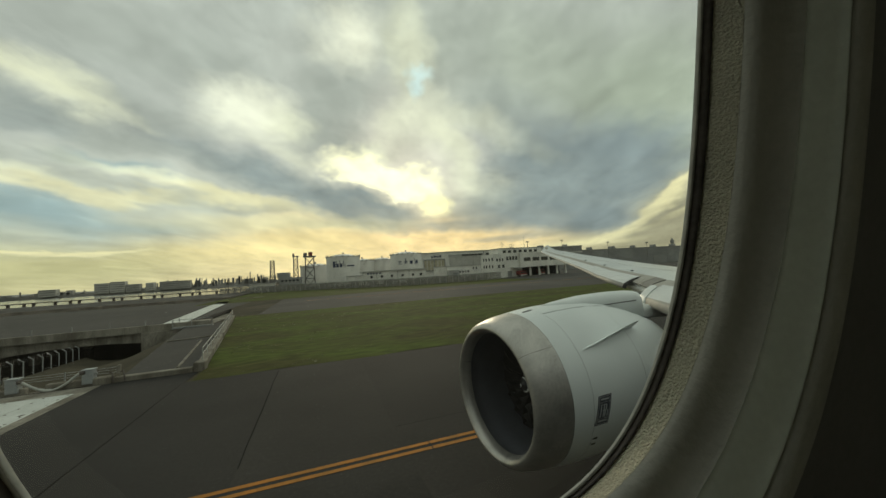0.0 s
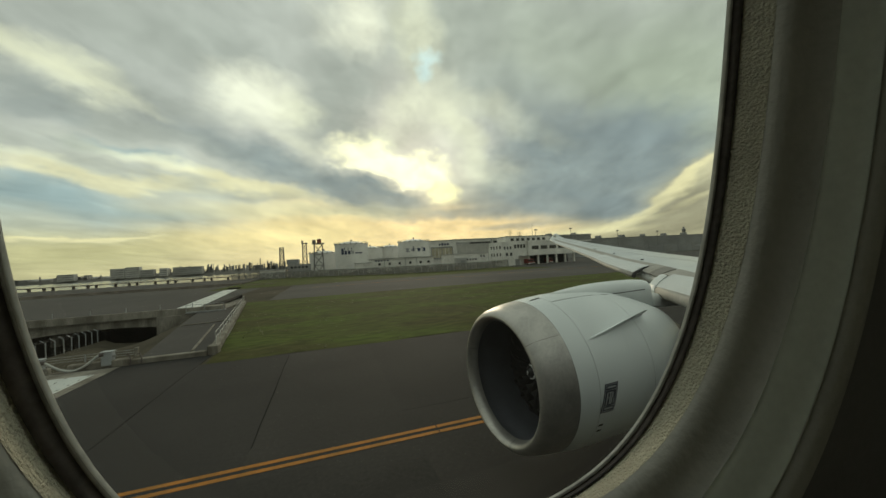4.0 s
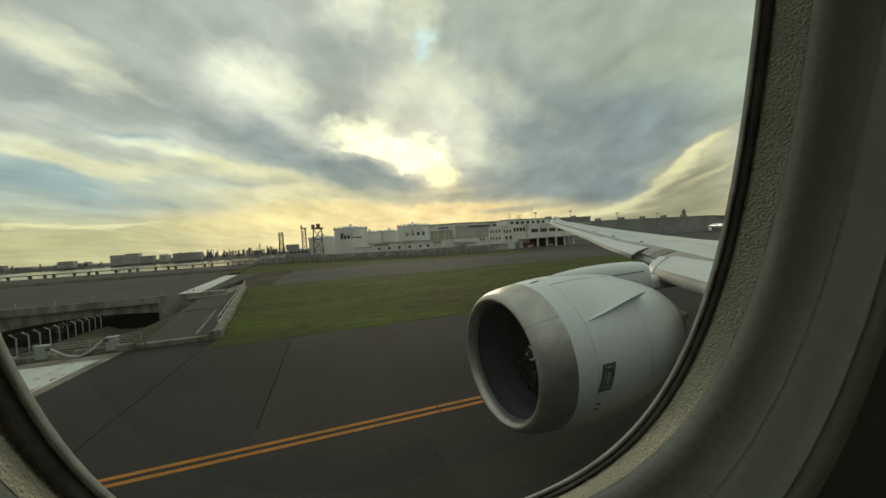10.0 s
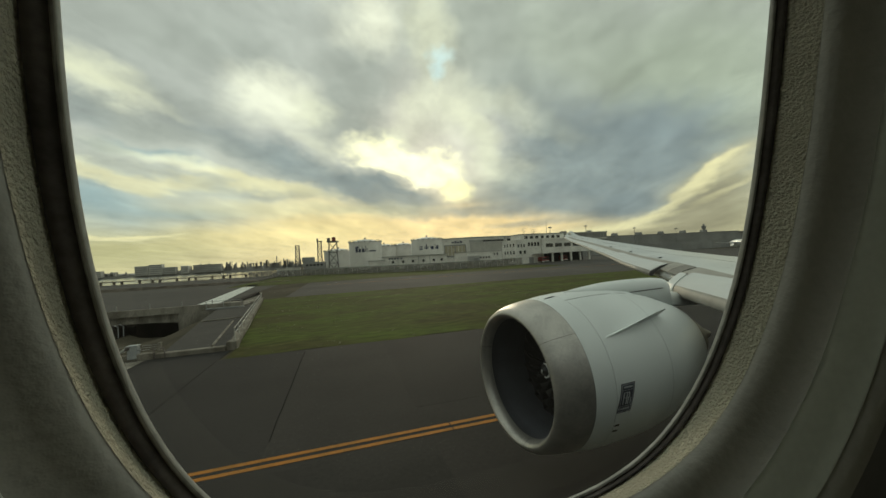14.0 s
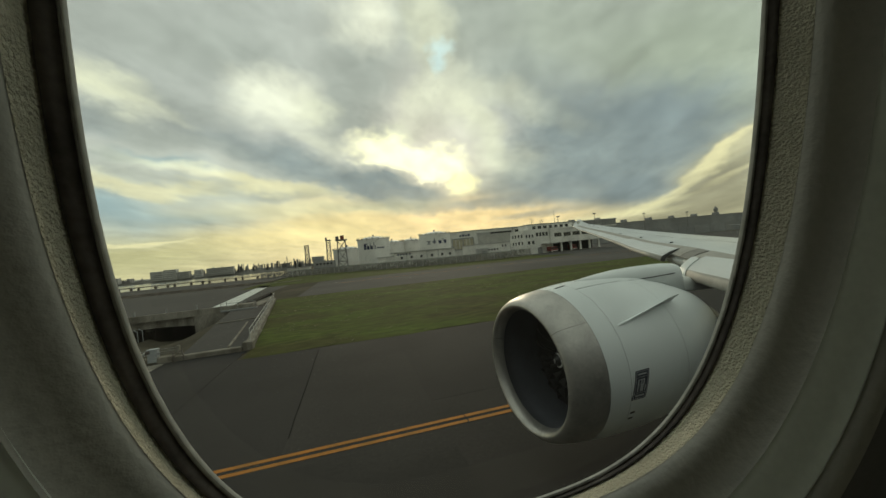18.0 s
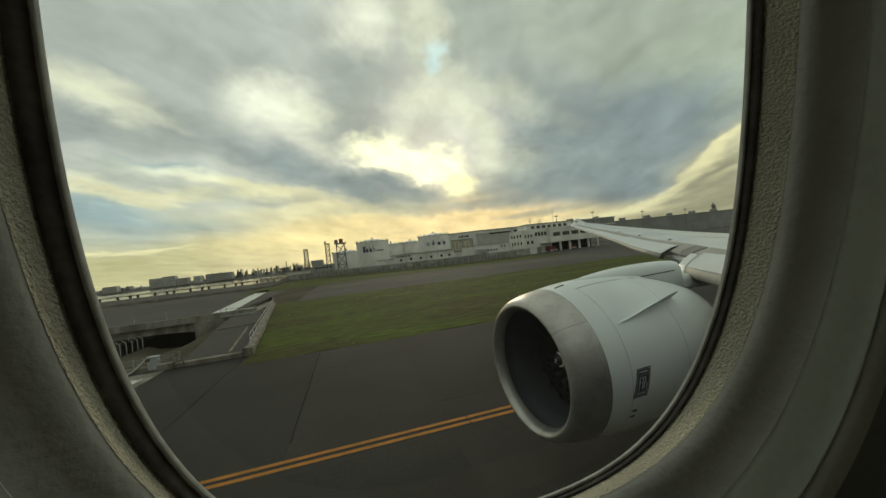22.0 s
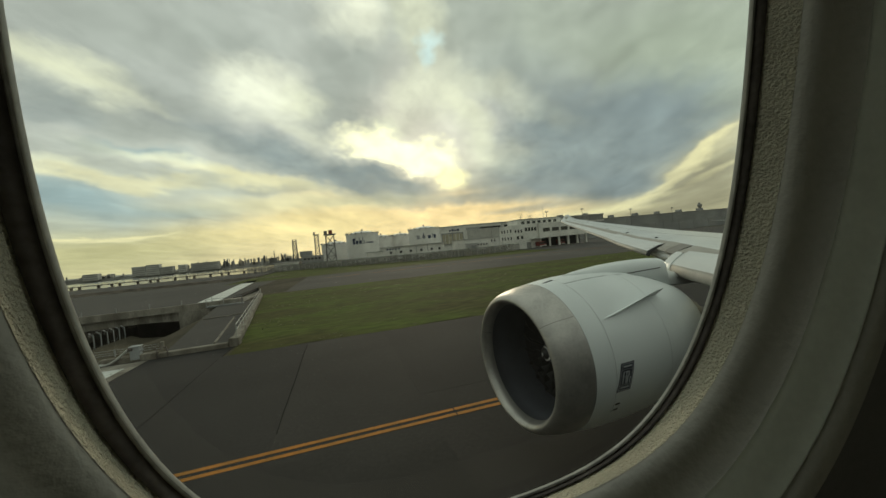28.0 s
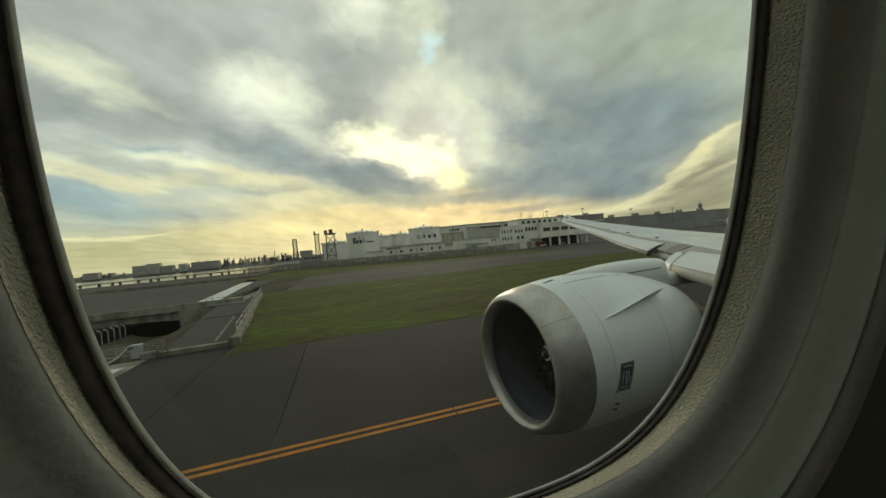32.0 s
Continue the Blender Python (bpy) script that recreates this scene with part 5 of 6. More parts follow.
# ---------------------------------------------------------------- airport fence and buildings
def boundary_fence(p0, p1, n, label):
    f = thing("airport_fence", label, "fence", group="boundary fences")
    p0, p1 = Vector(p0), Vector(p1)
    post = panel = None
    d = (p1 - p0) / n
    ang = math.degrees(math.atan2(d.y, d.x))
    for k in range(n):
        q = p0 + d * k
        m = pose(q.x, q.y, 0, 0, 0, ang)
        if post is None:
            post = part("post", tube([(0, 0, 0), (0, 0, 3.4)], 0.06, 6), "tower", f)
            panel = part("mesh_panel", box(0.06, d.length - 0.06, -0.01, 0.01, 0.1, 3.3), "fence", f)
            post.matrix_basis = panel.matrix_basis = m
        else:
            same("post", post, f, m)
            same("mesh_panel", panel, f, m)


for pa, pb in zip(FENCE, FENCE[1:]):
    boundary_fence((*pa, 0), (*pb, 0), max(3, round(math.dist(pa, pb) / 3)), "grey chain-link boundary fence along the verge")


def fence_clutter():
    """Low walls, pipework and kiosks standing behind the boundary fence."""
    rnd = random.Random(12)
    for k in range(26):
        x = -26 + 4.2 * k + rnd.uniform(-1, 1)
        y = lerp_table(FENCE, min(max(x, -39), 87))[0] + 2 + rnd.uniform(0, 5)
        kind = k % 3
        if kind == 0:
            t = thing("pipe_rack", "grey pipework rack behind the boundary fence", "pipe rack", pose(x, y, 0), group="fence side pipework")
            for px in (-1.6, 0, 1.6):
                part("support", box(px - 0.1, px + 0.1, -0.1, 0.1, 0, 2.2 + 0.3 * (k % 2)), "tower", t)
            for i, z in enumerate((1.1, 1.7, 2.3)):
                part("pipe", tube([(-2.0, -0.25, z), (2.0, -0.25, z)], 0.14 + 0.04 * i, 8), "steel", t)
        elif kind == 1:
            t = thing("kiosk", "small grey equipment kiosk behind the boundary fence", "kiosk", pose(x, y, 0), group="fence side kiosks")
            w, h = rnd.uniform(0.9, 1.8), rnd.uniform(1.7, 3.4)
            part("body", box(-w, w, -0.8, 0.8, 0, h, bevel=0.05), "wall_grey", t)
            part("roof", box(-w - 0.15, w + 0.15, -0.95, 0.95, h + 0.002, h + 0.16, bevel=0.03), "roof", t)
            part("door", box(-0.4, 0.4, -0.86, -0.805, 0.05, 1.6), "wall_dark", t)
        else:
            t = thing("barrier_wall", "stained grey blast wall segment behind the fence", "wall", pose(x, y, 0), group="fence side walls")
            part("wall_panel", box(-1.9, 1.9, -0.12, 0.12, 0, 2.6 + 0.5 * rnd.random(), bevel=0.03), "wall_grey", t)
            for px in (-1.7, 1.7):
                part("buttress", box(px - 0.15, px + 0.15, -0.5, -0.125, 0, 1.8, bevel=0.03), "concrete", t)


fence_clutter()


def storage_tank(x, y, r, h, mark, label):
    t = thing("storage_tank", label, "storage tank", pose(x, y, 0), group="fuel tanks")
    part("shell", lathe([(0, r), (h, r), (h, r - 0.2), (h - 0.3, r - 0.3)], "z", 64), "tank", t, smooth=False)
    part("roof", lathe([(h - 0.25, r - 0.25), (h + r * 0.10, r * 0.66), (h + r * 0.17, r * 0.35), (h + r * 0.20, 0.05)], "z", 64), "tank", t, "shallow domed roof", smooth=True)
    part("top_ring", lathe([(h, r + 0.02), (h, r + 0.28), (h + 0.16, r + 0.28), (h + 0.16, r + 0.02)], "z", 64), "tank", t, "walkway ring")
    part("course_ring", lathe([(h * 0.5, r + 0.01), (h * 0.5, r + 0.08), (h * 0.5 + 0.12, r + 0.08), (h * 0.5 + 0.12, r + 0.01)], "z", 64), "tank", t, "stiffening ring")
    lug = None
    for k in range(18):
        m = pose(0, 0, 0, 0, 0, 20 * k + 4)
        if lug is None:
            lug = part("rim_vent", box(r - 0.25, r + 0.45, -0.4, 0.4, h - 0.3, h + 0.65, bevel=0.08), "roof", t)
            lug.matrix_basis = m
        else:
            same("rim_vent", lug, t, m)
    post = None
    for k in range(36):
        m = pose(0, 0, 0, 0, 0, 10 * k)
        if post is None:
            post = part("rail_post", box(r + 0.16, r + 0.24, -0.05, 0.05, h + 0.16, h + 1.25), "tower", t)
        else:
            same("rail_post", post, t, m)
    for z in (0.7, 1.22):
        part("rail", lathe([(h + z, r + 0.17), (h + z, r + 0.23), (h + z + 0.06, r + 0.23), (h + z + 0.06, r + 0.17)], "z", 48), "tower", t)
    part("vent", lathe([(h + r * 0.19, 0.5), (h + r * 0.19 + 0.9, 0.5), (h + r * 0.19 + 1.1, 0.8), (h + r * 0.19 + 1.3, 0.05)], "z", 12), "tower", t)
    # outside stair
    for k in range(24):
        a = radians(-150 + 3.0 * k)
        bm = box(-0.45, 0.45, -0.16, 0.16, 0, 0.08)
        s = part("stair_tread", bm, "tower", t)
        s.matrix_basis = pose((r + 0.45) * math.cos(a), (r + 0.45) * math.sin(a), 0.6 + k * (h - 0.6) / 24, 0, 0, -150 + 3.0 * k)
    if mark == "word":
        bars = [(-4.2, -3.0, 14.0, 16.2), (-2.7, -2.45, 14.0, 16.4), (-2.45, -1.6, 14.0, 15.3), (-1.2, -0.95, 14.0, 16.4), (-0.95, -0.1, 14.0, 15.3), (0.3, 0.55, 14.0, 16.4), (0.9, 1.15, 14.0, 15.4), (1.8, 5.2, 14.3, 14.75)]
    elif mark == "signs":
        bars = [(-4.6, -2.8, 15.7, 15.95), (-4.3, -3.1, 14.8, 15.05), (-4.7, -2.7, 13.9, 14.15), (-2.0, -0.2, 15.4, 15.65), (-1.3, -0.9, 13.9, 16.0), (-2.0, -0.3, 14.5, 14.75), (0.5, 2.3, 15.6, 15.85), (0.8, 2.2, 13.9, 14.9), (3.0, 3.2, 13.9, 15.9), (3.6, 5.0, 13.9, 15.3)]
    else:
        bars = []
    for x0, x1, z0, z1 in bars:
        bm = bmesh.new()
        n = 4
        g = []
        for i in range(n + 1):
            a = (1.5 * (x0 + (x1 - x0) * i / n)) / r - math.pi / 2 - 0.12
            g.append([bm.verts.new(((r + 0.03) * math.cos(a), (r + 0.03) * math.sin(a), z)) for z in ((z0 - 2.0) * h / 19, (z1 + (z1 - z0) * 0.8 - 2.0) * h / 19)])
        for p, q in zip(g, g[1:]):
            bm.faces.new((p[0], q[0], q[1], p[1]))
        part("print_bar", bm, "blue_print", t, "dark blue printed bar")
    return t


storage_tank(20.4, 241, 10.8, 18.6, "word", "large white fuel storage tank with dark blue print")
storage_tank(63.5, 241, 11.0, 18.6, "signs", "large white fuel storage tank with dark sign print")
storage_tank(36.5, 272, 9.5, 16.6, "", "plain white fuel storage tank behind the others")
storage_tank(52.5, 276, 9.5, 17.0, "", "plain white fuel storage tank behind the others")
storage_tank(2.5, 276, 10.5, 14.6, "", "low white fuel storage tank")


def windows_row(parent, x0, x1, z0, z1, y, n, gap=0.35, depth=0.12, mat="window"):
    """A row of framed windows let into a face that looks towards -y."""
    w = (x1 - x0) / n
    for k in range(n):
        a, b = x0 + w * k + gap / 2, x0 + w * (k + 1) - gap / 2
        o = part("window", box(a, b, y - 0.03, y + depth, z0, z1), mat, parent)
        fr = box(a - 0.08, b + 0.08, y - 0.07, y - 0.032, z0 - 0.10, z0)
        box(a - 0.08, b + 0.08, y - 0.07, y - 0.032, z1, z1 + 0.10, bm=fr)
        part("window_frame", fr, "wall_grey", o)


def fire_station():
    s = thing("fire_station", "white two-storey airport fire station with open garage bays", "building", pose(0, 160, 0))
    # garage wing
    part("rear_wall", box(106, 135.4, 6, 15, 0, 7.8), "wall_white", s)
    part("garage_floor", box(105.8, 135.6, -0.6, 6, -0.02, 0.08), "concrete", s)
    part("garage_back", box(106.2, 135.2, 5.7, 5.95, 0.1, 5.0), "garage", s)
    for k in range(6):
        x = 106.2 + 5.8 * k
        part("column", box(x - 0.45, x + 0.45, 0.0, 1.0, 0.08, 5.0, bevel=0.05), "wall_white", s)
    part("upper_storey", box(105.4, 136.2, -0.8, 14, 5.0, 11.9), "wall_white", s)
    part("band", box(105.2, 136.4, -1.1, -0.8, 4.8, 6.6), "wall_white", s, "white balcony band")
    windows_row(s, 107, 134.6, 8.0, 9.8, -0.8, 5, 1.3)
    part("parapet", box(105.2, 136.4, -1.0, 14.2, 11.9, 12.5), "wall_white", s)
    part("canopy", box(100.2, 107, -3.4, 0.4, 4.5, 4.9), "roof", s)
    # tower block
    part("block_wall", box(90.8, 106, 0.5, 16, 0, 12.6), "wall_white", s)
    part("block_top", box(95, 122, 3.5, 14, 12.5, 15.2), "wall_white", s)
    part("block_cap", box(94.6, 122.4, 3.1, 14.4, 15.2, 15.6), "wall_grey", s)
    windows_row(s, 91.4, 96.4, 8.6, 10.0, 0.5, 3, 0.8)
    windows_row(s, 97.5, 104.8, 9.0, 10.8, 0.5, 4, 0.5)
    windows_row(s, 92, 97, 5.2, 6.7, 0.5, 2, 1.2)
    part("side_door", box(98, 100.6, 0.3, 0.6, 0, 3.2), "wall_grey", s)
    windows_row(s, 97, 120, 13.0, 14.3, 3.5, 7, 1.4)
    for z in (1.6, 5.2, 9.0):
        for y in (3, 6.5, 10, 13):
            part("window", box(90.75, 90.9, y - 0.7, y + 0.7, z, z + 1.6), "window", s)
    for k, (x, y, h) in enumerate(((99, 6, 19.2), (106, 8, 18.4), (113, 6, 22.6), (117, 9, 17.6))):
        part("mast", tube([(x, y, 15.5), (x, y, h)], [0.12, 0.05], 6), "tower", s)
        if k in (0, 1):
            for dz in (0.6, 1.5, 2.3):
                part("antenna", tube([(x - 1.4, y, h - dz), (x + 1.4, y, h - dz)], 0.07, 5), "tower", s)
    return s


fire_station()


def fire_truck(x, y, label):
    t = thing("fire_engine", label, "fire engine", pose(x, y, 0.08), group="fire engines")
    part("body", box(-1.25, 1.25, 0, 5.0, 0.7, 2.9, bevel=0.15), "red", t)
    part("cab", box(-1.25, 1.25, -2.0, -0.02, 0.6, 2.7, bevel=0.2), "red", t)
    part("windscreen", box(-1.1, 1.1, -2.03, -1.95, 1.6, 2.4), "window", t)
    part("bumper", box(-1.2, 1.2, -2.2, -2.0, 0.5, 0.8), "mark", t)
    for wx in (-1.0, 1.0):
        for wy in (-1.2, 3.4):
            part("wheel", tube([(wx - 0.18, wy, 0.5), (wx + 0.18, wy, 0.5)], 0.5, 14), "rubber", t)
    return t


fire_truck(109.0, 163.0, "red fire engine parked in a garage bay")
fire_truck(120.7, 163.2, "red fire engine parked in a garage bay")
fire_truck(104.4, 158.6, "red fire engine parked beside the garage")


def long_shed():
    b = thing("pump_house", "long low white building in front of the tanks", "building", pose(0, 205, 0))
    part("wall", box(29, 66.8, 0, 12, 0, 7.3), "wall_white", b)
    part("roof", box(28.4, 67.4, -0.6, 12.6, 7.3, 7.75), "roof", b)
    part("annex", box(20, 28.95, 0.5, 9, 0, 5.4), "wall_white", b)
    part("annex_roof", box(19.6, 29.0, 0.1, 9.4, 5.4, 5.8), "roof", b)
    for x in (33.5, 39.5, 45.5, 52, 58.5, 63.5):
        part("window", box(x - 0.7, x + 0.7, -0.05, 0.2, 3.6, 5.0), "window", b)
    for x in (36.5, 49, 56):
        part("downpipe", tube([(x, -0.12, 0), (x, -0.12, 7.2)], 0.12, 6), "wall_grey", b)
    for x in (22, 25.5):
        part("door", box(x - 0.6, x + 0.6, 0.42, 0.6, 0, 2.3), "wall_grey", b)
    for x0 in (31, 32.6, 34.2, 36.0, 38.0):
        part("print_bar", box(x0, x0 + 1.1, -0.06, 0.0, 5.9, 6.7), "blue_print", b)
    s = thing("site_shed", "small grey-white site building behind the fence", "building", pose(0, 214, 0))
    part("wall", box(-31, -19, 0, 8, 0, 4.2), "wall_white", s)
    part("roof", box(-31.5, -18.5, -0.5, 8.5, 4.2, 4.6), "roof", s)
    part("rear_block", box(-19, -6, 24, 40, 0, 7.2), "wall_grey", s)
    part("rear_roof", box(-20, -13, 26, 38, 7.2, 10.4), "wall_dark", s)
    windows_row(s, -30, -20, 1.8, 3.0, 0, 5, 1.2)
    windows_row(s, -18, -7, 4.6, 5.8, 24, 5, 0.8)


long_shed()


def lattice(x, y, wx, wy, z0, z1, bays, name, label, red=False, head=True):
    t = thing(name, label, "tower", pose(x, y, 0))
    for sx in (-1, 1):
        for sy in (-1, 1):
            part("leg", tube([(sx * wx, sy * wy, z0), (sx * wx * 0.8, sy * wy * 0.8, z1)], 0.26, 6), "tower", t)
    for k in range(bays):
        a, b = z0 + (z1 - z0) * k / bays, z0 + (z1 - z0) * (k + 1) / bays
        for sy in (-1, 1):
            part("brace", tube([(-wx * 0.9, sy * wy * 0.9, a), (wx * 0.9, sy * wy * 0.9, b)], 0.15, 5), "tower", t)
            part("brace", tube([(wx * 0.9, sy * wy * 0.9, a), (-wx * 0.9, sy * wy * 0.9, b)], 0.15, 5), "tower", t)
            part("beam", tube([(-wx * 0.9, sy * wy * 0.9, b), (wx * 0.9, sy * wy * 0.9, b)], 0.18, 5), "tower", t)
    if head:
        part("platform", box(-wx * 1.25, wx * 1.25, -wy * 1.25, wy * 1.25, z1, z1 + 0.5), "tower", t)
        part("lamp_frame", box(-wx * 1.15, -wx * 0.5, -wy, wy, z1 + 0.5, z1 + 2.2), "tower", t)
    if red:
        part("red_housing", box(-wx * 0.2, wx * 0.6, -wy * 0.6, wy * 0.6, z1 + 0.5, z1 + 2.6), "tower_red", t)
    return t


lattice(0.2, 196, 2.5, 2.0, 0, 17.0, 3, "gantry_tower", "dark steel lattice gantry tower with red housing", True)
lattice(-10.2, 262, 1.6, 1.6, 0, 21.5, 6, "lattice_tower", "slim dark lattice mast with lamp head")
lattice(-29.4, 302, 1.7, 1.7, 0, 21.5, 7, "lattice_tower", "slim dark lattice mast", head=False)


def hangar():
    h = thing("hangar", "large pale aircraft hangar with glazed corner and tall grey doors", "building", pose(0, 300, 0))
    part("front_wall", box(115.6, 228, 0, 60, 0, 22.2), "wall_white", h)
    part("corner_wall", loft([[(95, 6, z), (115.6, 0, z), (115.6, 60, z), (95, 60, z)] for z in (0, 22.2)]), "wall_white", h, "angled white corner wall")
    part("roof_edge", box(115.6, 228.6, -0.7, 60, 22.2, 23.1), "roof", h)
    part("roof_edge", loft([[(94.4, 5.5, z), (115.6, -0.7, z), (115.6, 60, z), (94.4, 60, z)] for z in (22.2, 22.9)]), "roof", h)

    def on_corner(f):
        return 96 + 18.6 * f, 5.7 - 5.45 * f
    for k in range(6):
        (xa, ya), (xb, yb) = on_corner(k / 6 + 0.012), on_corner((k + 1) / 6 - 0.012)
        part("glass_panel", loft([[(xa, ya - 0.3, z), (xb, yb - 0.3, z), (xb, yb + 0.1, z), (xa, ya + 0.1, z)] for z in (6.4, 15.6)]), "hall_glass", h, "tall pale glass panel")
    for f in (0.0, 0.5, 1.0):
        xa, ya = on_corner(f)
        part("mullion", box(xa - 0.35, xa + 0.35, ya - 0.75, ya - 0.2, 6.0, 16.2), "wall_dark", h)
    for z in (5.7, 15.7):
        (xa, ya), (xb, yb) = on_corner(-0.02), on_corner(1.0)
        part("transom", loft([[(xa, ya - 0.8, zz), (xb, yb - 0.8, zz), (xb, yb - 0.15, zz), (xa, ya - 0.15, zz)] for zz in (z, z + 0.9)]), "wall_dark", h)
    for k in range(4):
        (xa, ya), (xb, yb) = on_corner(0.36 + 0.13 * k), on_corner(0.36 + 0.13 * k + 0.09)
        part("print_bar", loft([[(xa, ya - 0.35, z), (xb, yb - 0.35, z), (xb, yb - 0.05, z), (xa, ya - 0.05, z)] for z in (18.0, 19.4 + 0.5 * (k % 2))]), "blue_print", h)
    part("door_head", box(118.4, 154, -0.5, -0.05, 18.0, 20.2), "roof", h)
    part("window_band", box(132, 153, -0.62, -0.52, 18.4, 19.8), "window", h)
    for k in range(7):
        part("door_leaf", box(119 + 4.9 * k, 123.7 + 4.9 * k, -0.3 - 0.14 * (k % 2), -0.05, 0.3, 17.9), "door_grey", h, "tall grey sliding door leaf")
    for k in range(5):
        part("window", box(157 + 14 * k, 168 + 14 * k, -0.12, 0.1, 17.2, 20.4), "window", h)
        part("wall_panel", box(156.4 + 14 * k, 169.4 + 14 * k, -0.25, -0.02, 1.0, 15.5), "roof" if k % 2 else "door_grey", h)
    for k in range(8):
        part("cladding_rib", box(154.6 + 10 * k, 155.2 + 10 * k, -0.4, -0.02, 0.5, 22.0), "roof", h)
    n = thing("hangar_annex", "white low workshop in front of the hangar", "building", pose(0, 240, 0))
    part("wall", box(93.6, 121.4, 0, 30, 0, 8.3), "wall_white", n)
    part("roof", box(93.2, 121.8, -0.5, 30.5, 8.3, 8.8), "roof", n)
    windows_row(n, 103, 112, 3.4, 4.6, 0, 4, 1.0)
    windows_row(n, 114, 119, 5.4, 6.8, 0, 2, 1.4)
    part("lean_to", box(93.6, 102, -4, -0.02, 0, 5.4), "roof", n)
    part("door", box(97, 100.5, -4.15, -4.0, 0, 3.6), "wall_dark", n)
    v = thing("water_tank", "white round water tank beside the fire station", "storage tank", pose(107.1, 200, 0))
    part("shell", lathe([(0, 4.3), (9.6, 4.3), (9.6, 4.45), (10.0, 4.45)], "z", 40), "tank", v)
    part("roof", lathe([(10.0, 4.4), (10.5, 2.6), (10.7, 0.05)], "z", 40), "roof", v)
    part("ladder", box(-3.6, -3.2, -3.0, -2.8, 0, 10.6), "tower", v)
    l = thing("terminal_hall", "long grey industrial hall with stepped roof", "building", pose(0, 330, 0))
    part("front_wall", box(232, 300, 0, 50, 0, 24.5), "wall_grey", l)
    part("roof", box(231.6, 300.4, -0.6, 50.5, 24.5, 25.8), "roof", l)
    part("front_wall", box(300.5, 520, 4, 50, 0, 19.5), "wall_dark", l)
    part("roof", box(300.5, 520, 3.5, 50.5, 19.5, 20.3), "wall_grey", l)
    for k in range(9, 16):
        part("wall_panel", box(156 + 9 * k, 163.6 + 9 * k, -0.25, 0.0, 3 + (k % 3), 12.5 + 2 * (k % 2)), "wall_white" if k % 4 == 0 else "wall_dark", l)
    for k in range(20, 36):
        part("cladding_rib", box(155 + 4 * k, 155.7 + 4 * k, -0.5, -0.26, 13.5, 24.0), "roof", l)
    part("fascia", box(231.8, 300, -0.55, -0.27, 17.5, 18.6), "wall_white", l)
    for k in range(2, 9):
        x = 175 + 36 * k
        part("roof_unit", box(x, x + 3 + (k % 3), 8, 14, 20.3 if x > 300 else 25.8, 23.5 if x > 300 else 28.0), "wall_dark", l)
    w = thing("blast_fence", "long dark blast wall across the apron", "wall", pose(0, 262, 0), kind="structure")
    for k in range(25):
        part("wall_panel", box(170 + 10 * k, 179.8 + 10 * k, 0.1 * (k % 2), 1, 0, 7.6 + 0.5 * (k % 3)), "wall_dark" if k % 4 else "wall_grey", w)
    return l


hangar()


def flood_mast(x, y, h):
    t = thing("flood_mast", "tall apron floodlight mast with lamp cluster", "lamp mast", pose(x, y, 0), group="floodlight masts")
    part("pole", tube([(0, 0, 0), (0, 0, h)], [0.35, 0.18], 8), "tower", t)
    part("head", box(-1.8, 1.8, -0.4, 0.4, h, h + 0.5), "tower", t)
    for k in range(4):
        part("lamp", box(-1.7 + 0.95 * k, -1.1 + 0.95 * k, -0.5, -0.1, h + 0.5, h + 1.1), "steel", t)


for x, y, h in ((262, 318, 31), (330, 320, 27), (395, 322, 25), (205, 300, 29)):
    flood_mast(x, y, h)


def control_tower():
    t = thing("control_tower", "distant grey airport control tower", "tower", pose(872, 640, 0) @ Matrix.Diagonal((0.55, 0.55, 0.92, 1)))
    part("shaft", lathe([(0, 6), (44, 5)], "z", 16), "wall_grey", t)
    part("cab", lathe([(44, 5), (46, 8), (52, 9), (52.5, 9.4), (54, 4), (58, 3.5), (58, 0.1)], "z", 16), "wall_dark", t)
    b = thing("far_terminal", "long low terminal roof in the distance", "building", pose(940, 660, 0))
    part("wall", box(0, 260, 0, 60, 0, 30), "wall_dark", b)
    part("roof", box(-14, 265, -6, 66, 30, 33), "wall_grey", b)


control_tower()


